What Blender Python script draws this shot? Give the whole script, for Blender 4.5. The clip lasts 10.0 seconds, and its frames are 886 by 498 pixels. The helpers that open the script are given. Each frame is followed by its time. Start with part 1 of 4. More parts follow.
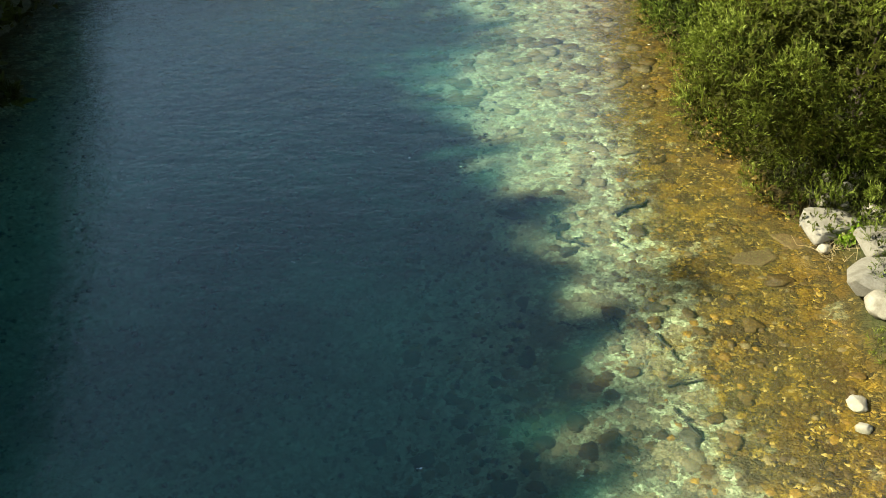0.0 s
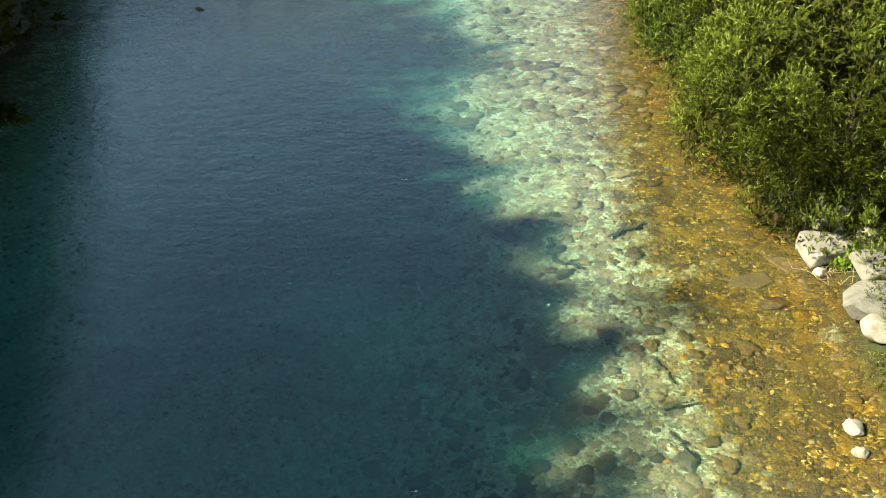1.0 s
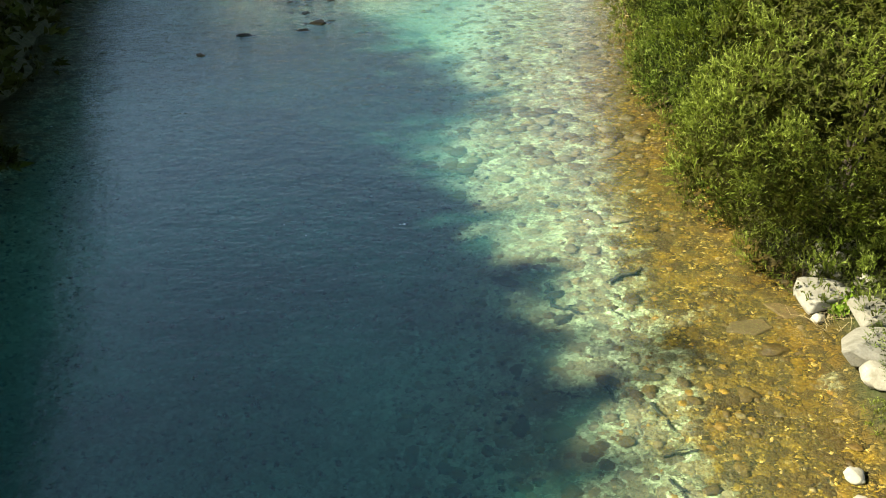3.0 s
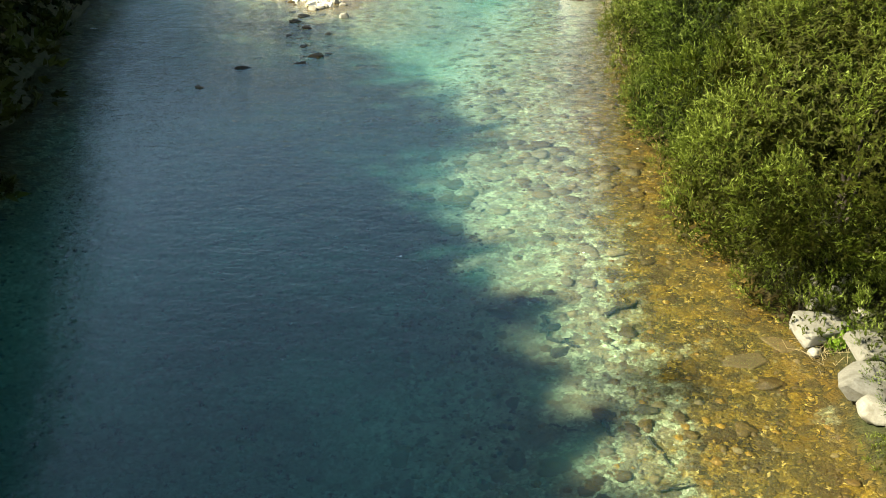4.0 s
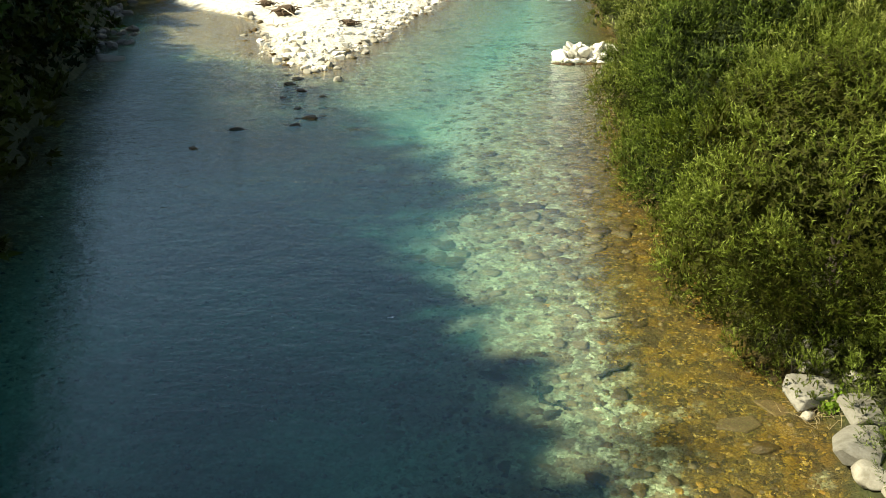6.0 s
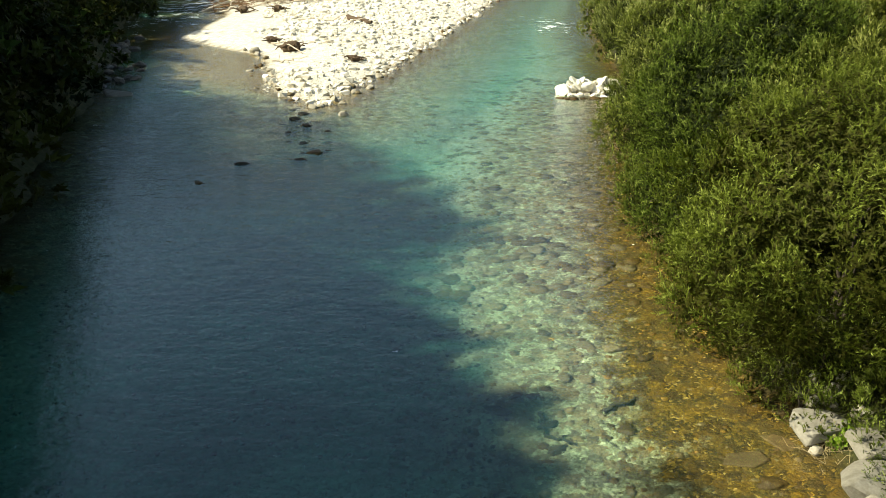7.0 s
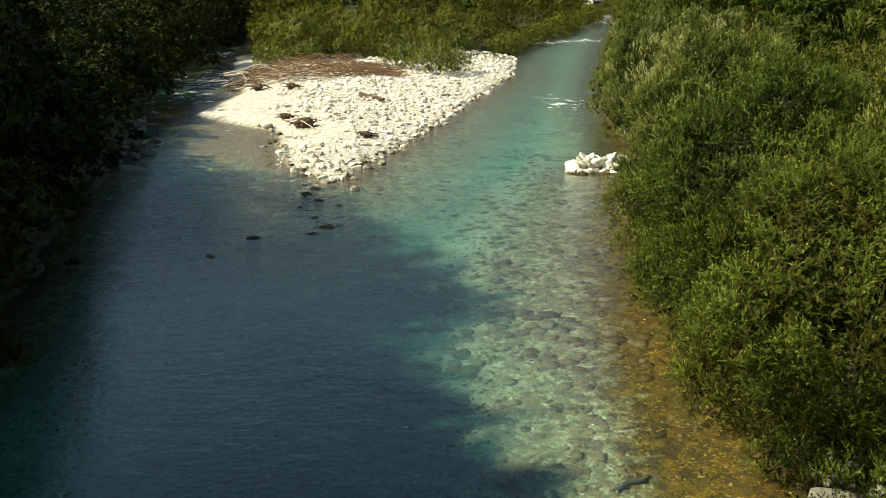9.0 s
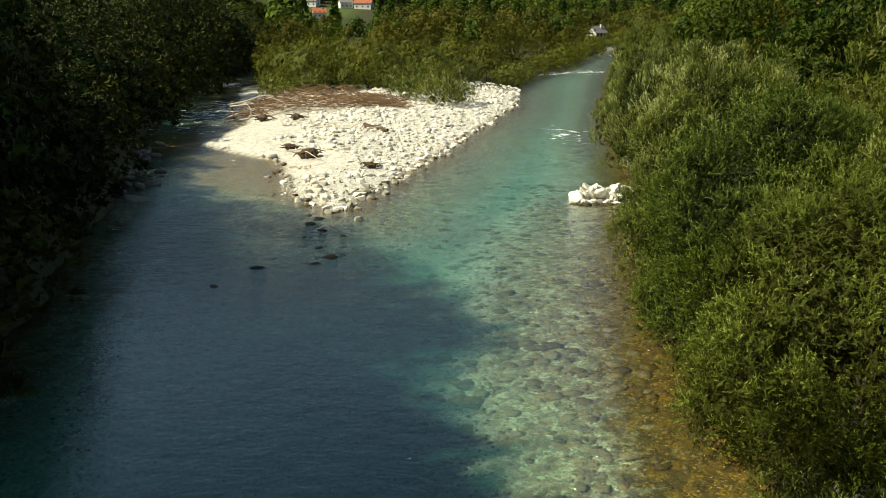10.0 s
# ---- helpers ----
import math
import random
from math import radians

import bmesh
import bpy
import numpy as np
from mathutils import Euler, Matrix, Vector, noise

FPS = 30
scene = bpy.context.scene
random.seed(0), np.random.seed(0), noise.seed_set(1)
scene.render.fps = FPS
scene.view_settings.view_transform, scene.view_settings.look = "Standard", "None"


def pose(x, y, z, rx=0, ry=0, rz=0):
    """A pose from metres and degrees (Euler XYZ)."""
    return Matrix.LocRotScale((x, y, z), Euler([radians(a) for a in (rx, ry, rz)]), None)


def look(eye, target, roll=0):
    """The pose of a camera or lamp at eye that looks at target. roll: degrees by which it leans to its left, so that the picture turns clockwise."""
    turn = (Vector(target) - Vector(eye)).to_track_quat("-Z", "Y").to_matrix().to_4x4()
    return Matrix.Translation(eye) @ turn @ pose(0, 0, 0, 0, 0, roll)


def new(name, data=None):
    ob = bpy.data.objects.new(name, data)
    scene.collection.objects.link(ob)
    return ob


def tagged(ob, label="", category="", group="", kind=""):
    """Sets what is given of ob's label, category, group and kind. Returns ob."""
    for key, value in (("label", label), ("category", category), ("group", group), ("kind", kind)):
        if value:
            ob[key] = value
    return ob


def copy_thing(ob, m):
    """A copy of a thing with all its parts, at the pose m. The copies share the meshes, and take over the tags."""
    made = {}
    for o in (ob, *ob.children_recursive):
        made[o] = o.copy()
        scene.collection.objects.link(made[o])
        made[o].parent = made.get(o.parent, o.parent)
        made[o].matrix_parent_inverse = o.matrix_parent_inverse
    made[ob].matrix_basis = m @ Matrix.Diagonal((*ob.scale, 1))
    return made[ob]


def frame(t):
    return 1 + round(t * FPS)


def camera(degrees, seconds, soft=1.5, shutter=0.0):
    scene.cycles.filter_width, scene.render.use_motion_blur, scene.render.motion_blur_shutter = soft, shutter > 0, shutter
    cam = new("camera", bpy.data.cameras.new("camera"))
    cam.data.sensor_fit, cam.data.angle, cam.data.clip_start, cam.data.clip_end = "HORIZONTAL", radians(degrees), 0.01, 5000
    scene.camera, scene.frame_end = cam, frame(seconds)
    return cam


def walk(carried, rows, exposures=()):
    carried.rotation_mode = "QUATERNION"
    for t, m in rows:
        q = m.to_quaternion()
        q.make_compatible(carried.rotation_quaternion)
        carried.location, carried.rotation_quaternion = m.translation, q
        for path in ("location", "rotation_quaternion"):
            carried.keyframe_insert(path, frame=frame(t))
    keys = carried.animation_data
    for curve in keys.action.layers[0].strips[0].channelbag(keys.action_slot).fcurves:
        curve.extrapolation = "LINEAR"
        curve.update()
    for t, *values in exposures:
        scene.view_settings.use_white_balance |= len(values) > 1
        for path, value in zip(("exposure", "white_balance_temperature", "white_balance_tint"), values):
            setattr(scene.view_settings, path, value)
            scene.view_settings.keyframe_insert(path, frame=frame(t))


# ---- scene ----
cam = camera(49.88, 10.0, soft=0.8)
EYE = (0.0, 0.0, 11.0)
PATH = [
    (0.0, -0.000, -32.101, 0.829),
    (0.5, 0.056, -31.417, 0.637),
    (1.0, -0.055, -30.799, 0.490),
    (1.5, -0.113, -30.280, 0.489),
    (2.0, -0.090, -29.679, 0.409),
    (2.5, -0.076, -28.981, 0.341),
    (4.0, -0.144, -26.165, -0.094),
    (4.5, -0.370, -25.289, -0.275),
    (5.0, -0.410, -24.362, -0.515),
    (5.5, -0.503, -23.463, -0.509),
    (7.0, -0.253, -20.462, -0.356),
    (7.5, 0.008, -19.465, -0.172),
    (8.0, 0.246, -18.293, -0.307),
    (8.5, 0.246, -17.162, -0.231),
    (9.0, 0.394, -15.995, -0.300),
    (9.5, 0.533, -15.105, -0.106),
    (10.0, 0.630, -14.181, -0.330),
]
walk(cam, [(t, pose(*EYE, 90 + pitch, roll, yaw)) for t, yaw, pitch, roll in PATH],
     [(0.0, 1.4, 7050, 1.0), (0.5, 1.65, 7050, 1.0), (2.5, 1.72, 7050, 1.0), (4.0, 1.58, 7050, 1.0), (5.5, 1.3, 7050, 1.0), (7.0, 1.05, 7050, 1.0), (10.0, 0.62, 7050, 1.0)])

# ---- light ----
SUN_EL, SUN_FROM = 44.0, Vector((-0.97, -0.25, 0)).normalized()
world = bpy.data.worlds.new("sky")
scene.world = world
world.use_nodes = True
wn = world.node_tree
sky = wn.nodes.new("ShaderNodeTexSky")
sky.sky_type = "NISHITA"
sky.sun_disc = False
sky.sun_elevation = radians(SUN_EL)
sky.sun_rotation = math.atan2(SUN_FROM.x, SUN_FROM.y)
wn.links.new(sky.outputs[0], wn.nodes["Background"].inputs[0])
wn.nodes["Background"].inputs[1].default_value = 0.074
sun_data = bpy.data.lights.new("sun", "SUN")
sun_data.energy, sun_data.angle, sun_data.color = 5.0, radians(1.5), (1.0, 0.93, 0.8)
sun_dir = Vector((SUN_FROM.x * math.cos(radians(SUN_EL)), SUN_FROM.y * math.cos(radians(SUN_EL)), math.sin(radians(SUN_EL))))
new("sun", sun_data).matrix_world = look(sun_dir * 200, (0, 0, 0))


# ---- materials ----
class Nodes:
    """A short way to write node materials."""

    def __init__(self, name):
        self.mat = bpy.data.materials.new(name)
        self.mat.use_nodes = True
        self.tree = self.mat.node_tree
        self.bsdf = self.tree.nodes["Principled BSDF"]
        self.out = self.tree.nodes["Material Output"]
        self.pos = self.add("ShaderNodeNewGeometry")

    def add(self, kind, **props):
        n = self.tree.nodes.new(kind)
        for k, v in props.items():
            setattr(n, k, v)
        return n

    def put(self, socket, value):
        if isinstance(value, bpy.types.NodeSocket):
            self.tree.links.new(value, socket)
        else:
            socket.default_value = (*value, 1) if isinstance(value, tuple) and len(value) == 3 and len(socket.default_value) == 4 else value

    def where(self, scale=(1, 1, 1), local=False):
        m = self.add("ShaderNodeMapping")
        src = self.add("ShaderNodeTexCoord").outputs["Object"] if local else self.pos.outputs["Position"]
        self.put(m.inputs["Vector"], src)
        m.inputs["Scale"].default_value = scale
        return m.outputs[0]

    def noise(self, scale, detail=3, rough=0.6, at=None):
        n = self.add("ShaderNodeTexNoise")
        self.put(n.inputs["Vector"], at or self.where())
        n.inputs["Scale"].default_value, n.inputs["Detail"].default_value, n.inputs["Roughness"].default_value = scale, detail, rough
        return n.outputs["Fac"]

    def cells(self, scale, feature="F1", at=None):
        n = self.add("ShaderNodeTexVoronoi", feature=feature)
        self.put(n.inputs["Vector"], at or self.where())
        n.inputs["Scale"].default_value = scale
        return n

    def ramp(self, fac, *stops):
        n = self.add("ShaderNodeValToRGB")
        while len(n.color_ramp.elements) < len(stops):
            n.color_ramp.elements.new(0.5)
        for e, (p, c) in zip(n.color_ramp.elements, stops):
            e.position, e.color = p, (*((c, c, c) if isinstance(c, (int, float)) else c), 1)
        self.put(n.inputs[0], fac)
        return n.outputs[0]

    def mix(self, fac, a, b, kind="MIX"):
        n = self.add("ShaderNodeMix", data_type="RGBA", blend_type=kind)
        for i, v in ((0, fac), (6, a), (7, b)):
            self.put(n.inputs[i], v)
        return n.outputs[2]

    def math(self, op, a, b=0.0):
        n = self.add("ShaderNodeMath", operation=op)
        self.put(n.inputs[0], a), self.put(n.inputs[1], b)
        return n.outputs[0]

    def attr(self, name):
        return self.add("ShaderNodeAttribute", attribute_name=name).outputs["Fac"]

    def bump(self, height, strength=0.5, distance=0.02):
        n = self.add("ShaderNodeBump")
        n.inputs["Strength"].default_value, n.inputs["Distance"].default_value = strength, distance
        self.put(n.inputs["Height"], height)
        return n.outputs[0]

    def finish(self, color, rough=0.8, normal=None, spec=0.3):
        self.put(self.bsdf.inputs["Base Color"], color)
        self.put(self.bsdf.inputs["Roughness"], rough)
        self.bsdf.inputs["Specular IOR Level"].default_value = spec
        if normal:
            self.put(self.bsdf.inputs["Normal"], normal)
        return self.mat


def ground_material():
    n = Nodes("river_gravel_and_turf")
    warp = n.add("ShaderNodeVectorMath", operation="ADD")
    shift = n.add("ShaderNodeTexNoise")
    n.put(shift.inputs["Vector"], n.where())
    shift.inputs["Scale"].default_value, shift.inputs["Detail"].default_value = 5.0, 4.0
    lean = n.add("ShaderNodeVectorMath", operation="SCALE")
    lean.inputs["Scale"].default_value = 0.3
    n.put(lean.inputs[0], shift.outputs["Color"])
    n.put(warp.inputs[0], n.where()), n.put(warp.inputs[1], lean.outputs[0])
    at = warp.outputs[0]
    pebble, cobble = n.cells(16.0, at=at), n.cells(3.4, at=at)
    grain = n.noise(14, 5, 0.7)
    wide = n.noise(0.35, 3)
    blotch = n.noise(1.7, 5, 0.7, at)
    sep1, sep2 = n.add("ShaderNodeSeparateColor"), n.add("ShaderNodeSeparateColor")
    n.put(sep1.inputs[0], pebble.outputs["Color"]), n.put(sep2.inputs[0], cobble.outputs["Color"])
    pale = n.ramp(sep1.outputs[0], (0, (0.06, 0.06, 0.03)), (0.25, (0.18, 0.205, 0.12)), (0.75, (0.285, 0.32, 0.19)), (1, (0.48, 0.51, 0.34)))
    pale = n.mix(n.ramp(sep2.outputs[1], (0.25, 0.85), (0.5, 0.1)), pale, (0.15, 0.115, 0.055))
    pale = n.mix(n.ramp(sep2.outputs[0], (0.15, 0.7), (0.3, 0.0)), pale, (0.07, 0.06, 0.04))
    bed = n.ramp(sep1.outputs[1], (0, (0.03, 0.035, 0.03)), (0.12, (0.24, 0.25, 0.2)), (1, (0.42, 0.43, 0.34)))
    # its palest pebble cells also stand in for sunlight sparkling on the shallows
    golden = n.ramp(sep1.outputs[2], (0, (0.005, 0.003, 0.001)), (0.25, (0.027, 0.016, 0.001)), (0.5, (0.05, 0.031, 0.001)), (0.75, (0.1, 0.063, 0.003)), (0.93, (0.22, 0.14, 0.016)), (1, (0.44, 0.32, 0.1)))
    golden = n.mix(n.ramp(sep2.outputs[0], (0.2, 0.85), (0.5, 0)), golden, (0.035, 0.018, 0.003))
    golden = n.mix(n.ramp(sep2.outputs[2], (0.6, 0), (0.75, 0.45)), golden, (0.17, 0.095, 0.004))
    golden = n.mix(n.ramp(wide, (0.45, 0), (0.65, 0.35)), golden, (0.085, 0.066, 0.008))
    turf = n.ramp(n.noise(2.5, 5), (0.3, (0.02, 0.022, 0.008)), (0.5, (0.035, 0.045, 0.012)), (0.75, (0.07, 0.07, 0.03)))
    meadow = n.ramp(n.noise(0.02, 4), (0.35, (0.035, 0.06, 0.012)), (0.6, (0.065, 0.105, 0.02)))
    c = n.mix(n.attr("deep"), pale, bed)
    ragged = n.ramp(n.math("ADD", n.attr("algae"), n.math("MULTIPLY", n.math("SUBTRACT", n.noise(1.1, 5, 0.65), 0.5), 2.6)), (0.3, 0), (0.7, 1))
    c = n.mix(ragged, c, golden)
    # dark gaps between stones, their recess shade painted into the bed colour
    gaps = n.ramp(n.cells(4.6, "DISTANCE_TO_EDGE", at).outputs["Distance"], (0.0, 0.75), (0.09, 0.0))
    c = n.mix(gaps, c, n.mix(0.7, c, (0.02, 0.014, 0.004)))
    silt_shade = n.ramp(n.noise(3.0, 5, 0.65), (0.3, (0.11, 0.062, 0.01)), (0.55, (0.2, 0.125, 0.028)), (0.75, (0.3, 0.2, 0.06)))
    c = n.mix(n.attr("sand"), c, n.mix(0.3, silt_shade, c))
    c = n.mix(n.attr("dry"), c, n.ramp(sep1.outputs[0], (0, (0.54, 0.5, 0.39)), (0.4, (0.72, 0.68, 0.57)), (1, (0.84, 0.81, 0.71))))
    c = n.mix(n.attr("turf"), c, turf)
    c = n.mix(n.attr("meadow"), c, meadow)
    c = n.mix(n.ramp(grain, (0.35, 0.5), (0.6, 0)), c, n.mix(0.6, c, (0.05, 0.04, 0.02)))
    c = n.mix(n.ramp(blotch, (0.45, 0), (0.62, 0.6)), c, n.mix(0.6, c, (0.05, 0.04, 0.015)))
    h = n.math("ADD", n.math("MULTIPLY", pebble.outputs["Distance"], -0.6), n.math("MULTIPLY", cobble.outputs["Distance"], -1.0))
    return n.finish(c, 0.85, n.bump(h, 0.9, 0.06), 0.2)


def water_material():
    n = Nodes("clear_river_water")
    t = n.tree
    flow = n.where((0.72, 1.0, 1.0))
    lively = n.attr("lively")
    wave = n.math("ADD", n.noise(1.3, 4, 0.65, flow), n.math("MULTIPLY", n.noise(4.6, 3, 0.65, flow), 0.4))
    ripple = n.bump(n.math("MULTIPLY", wave, lively), 1.0, 0.105)
    shoal = n.ramp(n.attr("depth"), (0.25, 1.0), (0.9, 0.3))
    clear = n.add("ShaderNodeBsdfRefraction")
    n.put(clear.inputs["Color"], n.ramp(n.math("MULTIPLY", n.attr("depth"), 0.4), (0.0, (0.97, 0.99, 0.97)), (0.3, (0.78, 0.96, 0.86)), (1.0, (0.3, 0.76, 0.6))))
    clear.inputs["Roughness"].default_value = 0.0
    clear.inputs["IOR"].default_value = 1.33
    n.put(clear.inputs["Normal"], n.bump(n.math("MULTIPLY", shoal, n.math("ADD", wave, n.math("MULTIPLY", n.noise(13.0, 3, 0.6, n.where((1.0, 0.55, 1.0))), 0.3))), 0.3, 0.16))
    body = n.add("ShaderNodeBsdfDiffuse")
    # the reach mask tints the sunlit upstream water brighter than the shaded pool
    n.put(body.inputs[0], n.mix(n.ramp(n.math("ADD", n.noise(0.12, 3), n.math("MULTIPLY", n.attr("reach"), 0.3)), (0.42, 0), (0.75, 1)), (0.018, 0.09, 0.078), (0.055, 0.28, 0.185)))
    n.put(body.inputs["Normal"], ripple)
    murk = n.math("SUBTRACT", 1.0, n.math("POWER", 2.718, n.math("MULTIPLY", n.math("MAXIMUM", n.math("SUBTRACT", n.attr("depth"), 0.12), 0.0), -0.36)))
    mix1 = n.add("ShaderNodeMixShader")
    n.put(mix1.inputs[0], murk), n.put(mix1.inputs[1], clear.outputs[0]), n.put(mix1.inputs[2], body.outputs[0])
    gloss = n.add("ShaderNodeBsdfGlossy")
    gloss.inputs["Roughness"].default_value = 0.15
    n.put(gloss.inputs["Normal"], ripple)
    slant = n.add("ShaderNodeLayerWeight")
    slant.inputs["Blend"].default_value = 0.5
    n.put(slant.inputs["Normal"], ripple)
    mirror = n.math("ADD", 0.04, n.math("MULTIPLY", n.math("POWER", slant.outputs["Facing"], 3.3), 0.82))
    mix2 = n.add("ShaderNodeMixShader")
    n.put(mix2.inputs[0], mirror), n.put(mix2.inputs[1], mix1.outputs[0]), n.put(mix2.inputs[2], gloss.outputs[0])
    foam = n.add("ShaderNodeBsdfDiffuse")
    foam.inputs[0].default_value = (0.75, 0.78, 0.78, 1)
    crest = n.math("ADD", n.attr("rapid"), n.math("ADD", n.math("MULTIPLY", n.noise(1.1, 5, 0.75, n.where((0.6, 1.3, 1))), 2.4), -0.7))
    mix3 = n.add("ShaderNodeMixShader")
    n.put(mix3.inputs[0], n.ramp(crest, (0.98, 0), (1.15, 0.9)))
    n.put(mix3.inputs[1], mix2.outputs[0]), n.put(mix3.inputs[2], foam.outputs[0])
    t.links.new(mix3.outputs[0], n.out.inputs[0])
    return n.mat


def leaf_material(name, dark, mid, light, through_leaf=0.2, glow=(1.7, 1.9, 0.8)):
    n = Nodes(name)
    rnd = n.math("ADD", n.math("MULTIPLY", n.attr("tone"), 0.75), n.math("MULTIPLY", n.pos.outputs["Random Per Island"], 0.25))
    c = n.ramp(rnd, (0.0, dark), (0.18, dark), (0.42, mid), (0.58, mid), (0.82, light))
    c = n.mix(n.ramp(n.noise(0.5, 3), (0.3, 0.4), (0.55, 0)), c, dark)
    info = n.add("ShaderNodeObjectInfo").outputs["Random"]
    c = n.mix(n.math("MULTIPLY", info, 0.4), c, n.mix(0.5, c, (0.2, 0.17, 0.02)))
    c = n.mix(n.math("FRACT", n.math("MULTIPLY", info, 7.3)), n.mix(0.35, c, dark), c)
    n.finish(c, 0.65, None, 0.1)
    thin = n.add("ShaderNodeBsdfTranslucent")
    n.put(thin.inputs[0], n.mix(1.0, c, glow, "MULTIPLY"))
    m = n.add("ShaderNodeMixShader")
    m.inputs[0].default_value = through_leaf
    n.put(m.inputs[1], n.bsdf.outputs[0]), n.put(m.inputs[2], thin.outputs[0])
    n.tree.links.new(m.outputs[0], n.out.inputs[0])
    return n.mat


def stone_material(name, a, b, stain, wet=0.0):
    n = Nodes(name)
    at = n.where(local=True)
    rnd = n.add("ShaderNodeObjectInfo").outputs["Random"]
    isl = n.pos.outputs["Random Per Island"]
    c = n.mix(n.math("FRACT", n.math("ADD", rnd, isl)), a, b)
    c = n.mix(n.ramp(n.noise(3.5, 5, 0.7), (0.42, 0), (0.68, 0.75)), c, stain)
    c = n.mix(n.ramp(n.noise(22, 3), (0.4, 0.3 + 0.6 * wet), (0.6, 0)), c, stain)
    return n.finish(c, 0.8 - 0.35 * wet, n.bump(n.noise(9, 6, 0.7), 0.5, 0.05), 0.3)


def wood_material(name, a, b):
    n = Nodes(name)
    at = n.where((3, 3, 22))
    c = n.ramp(n.noise(2.0, 4, 0.6, at), (0.3, a), (0.7, b))
    c = n.mix(n.ramp(n.pos.outputs["Random Per Island"], (0, 0), (1, 0.6)), c, b)
    return n.finish(c, 0.9, n.bump(n.noise(6, 4, 0.6, at), 0.5, 0.02), 0.15)


def plain_material(name, color, rough=0.8, var=0.25, scale=3.0):
    n = Nodes(name)
    c = n.mix(n.ramp(n.noise(scale, 4), (0.35, var), (0.7, 0)), color, tuple(v * 0.5 for v in color))
    return n.finish(c, rough)


M_GROUND = ground_material()
M_WATER = water_material()
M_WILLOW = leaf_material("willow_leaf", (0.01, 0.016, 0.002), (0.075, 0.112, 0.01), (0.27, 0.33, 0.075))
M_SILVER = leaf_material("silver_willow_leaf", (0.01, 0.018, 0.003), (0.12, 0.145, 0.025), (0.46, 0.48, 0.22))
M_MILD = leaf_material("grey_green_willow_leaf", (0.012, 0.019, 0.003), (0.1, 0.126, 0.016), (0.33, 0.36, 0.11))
M_BROAD = leaf_material("broad_leaf", (0.006, 0.016, 0.002), (0.028, 0.06, 0.005), (0.085, 0.14, 0.016), 0.2)
# leaves of the shaded bank: its shade is put into these two colours
M_SHADE = leaf_material("shade_painted_leaf", (0.003, 0.007, 0.001), (0.009, 0.02, 0.0025), (0.022, 0.045, 0.006), 0.05)
M_LEFT = leaf_material("dim_shade_painted_leaf", (0.003, 0.007, 0.001), (0.011, 0.028, 0.0025), (0.036, 0.08, 0.008), 0.05)
M_AUTUMN = leaf_material("turning_leaf", (0.022, 0.024, 0.003), (0.08, 0.08, 0.009), (0.15, 0.12, 0.02))
M_SAGE = leaf_material("sage_willow_leaf", (0.04, 0.05, 0.01), (0.15, 0.165, 0.035), (0.34, 0.35, 0.13))
M_OLIVE = leaf_material("olive_willow_leaf", (0.035, 0.04, 0.005), (0.13, 0.138, 0.015), (0.32, 0.31, 0.08))
M_BARK = wood_material("grey_bark", (0.03, 0.025, 0.018), (0.085, 0.07, 0.05))
M_DRIFT = wood_material("driftwood", (0.3, 0.25, 0.18), (0.55, 0.49, 0.4))
M_STRAW = wood_material("dry_straw", (0.2, 0.16, 0.08), (0.36, 0.29, 0.16))
M_TWIG = wood_material("brown_twigs", (0.06, 0.034, 0.018), (0.25, 0.155, 0.085))
M_ROOT = wood_material("weathered_root_wood", (0.035, 0.024, 0.016), (0.12, 0.085, 0.055))
M_SUNK = wood_material("waterlogged_wood", (0.012, 0.012, 0.01), (0.04, 0.035, 0.025))
M_WHITE = stone_material("white_limestone", (0.68, 0.65, 0.55), (0.86, 0.84, 0.75), (0.5, 0.46, 0.36))
M_CREAM = stone_material("cream_limestone", (0.29, 0.27, 0.21), (0.42, 0.39, 0.32), (0.17, 0.15, 0.1))
M_PALE = stone_material("pale_limestone", (0.46, 0.43, 0.35), (0.64, 0.61, 0.52), (0.3, 0.27, 0.2))
M_GREY = stone_material("grey_limestone", (0.19, 0.18, 0.145), (0.26, 0.245, 0.2), (0.12, 0.11, 0.08))
M_BED = stone_material("pale_bed_stone", (0.1, 0.078, 0.036), (0.22, 0.18, 0.1), (0.06, 0.046, 0.02), 0.5)
M_GOLD = stone_material("algae_stone", (0.055, 0.03, 0.004), (0.12, 0.072, 0.009), (0.025, 0.016, 0.005), 0.5)
M_AMBER = stone_material("amber_algae_stone", (0.15, 0.075, 0.004), (0.25, 0.14, 0.01), (0.06, 0.033, 0.004), 0.5)
M_BROWN = stone_material("brown_bed_stone", (0.1, 0.068, 0.022), (0.2, 0.142, 0.05), (0.05, 0.04, 0.02), 0.5)
M_DARK = stone_material("dark_stone", (0.03, 0.027, 0.012), (0.07, 0.055, 0.025), (0.016, 0.015, 0.01), 0.5)
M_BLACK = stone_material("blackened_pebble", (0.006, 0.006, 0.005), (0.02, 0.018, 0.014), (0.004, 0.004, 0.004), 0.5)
M_SHORE = stone_material("shore_rock", (0.07, 0.065, 0.055), (0.17, 0.16, 0.14), (0.04, 0.038, 0.03))
M_SLAB = stone_material("brown_slab", (0.07, 0.045, 0.015), (0.13, 0.085, 0.03), (0.04, 0.028, 0.01), 0.4)
M_WALL = plain_material("white_plaster", (0.58, 0.56, 0.51), 0.9, 0.15, 0.6)
M_TILE = plain_material("red_roof_tile", (0.35, 0.12, 0.06), 0.85, 0.5, 1.5)
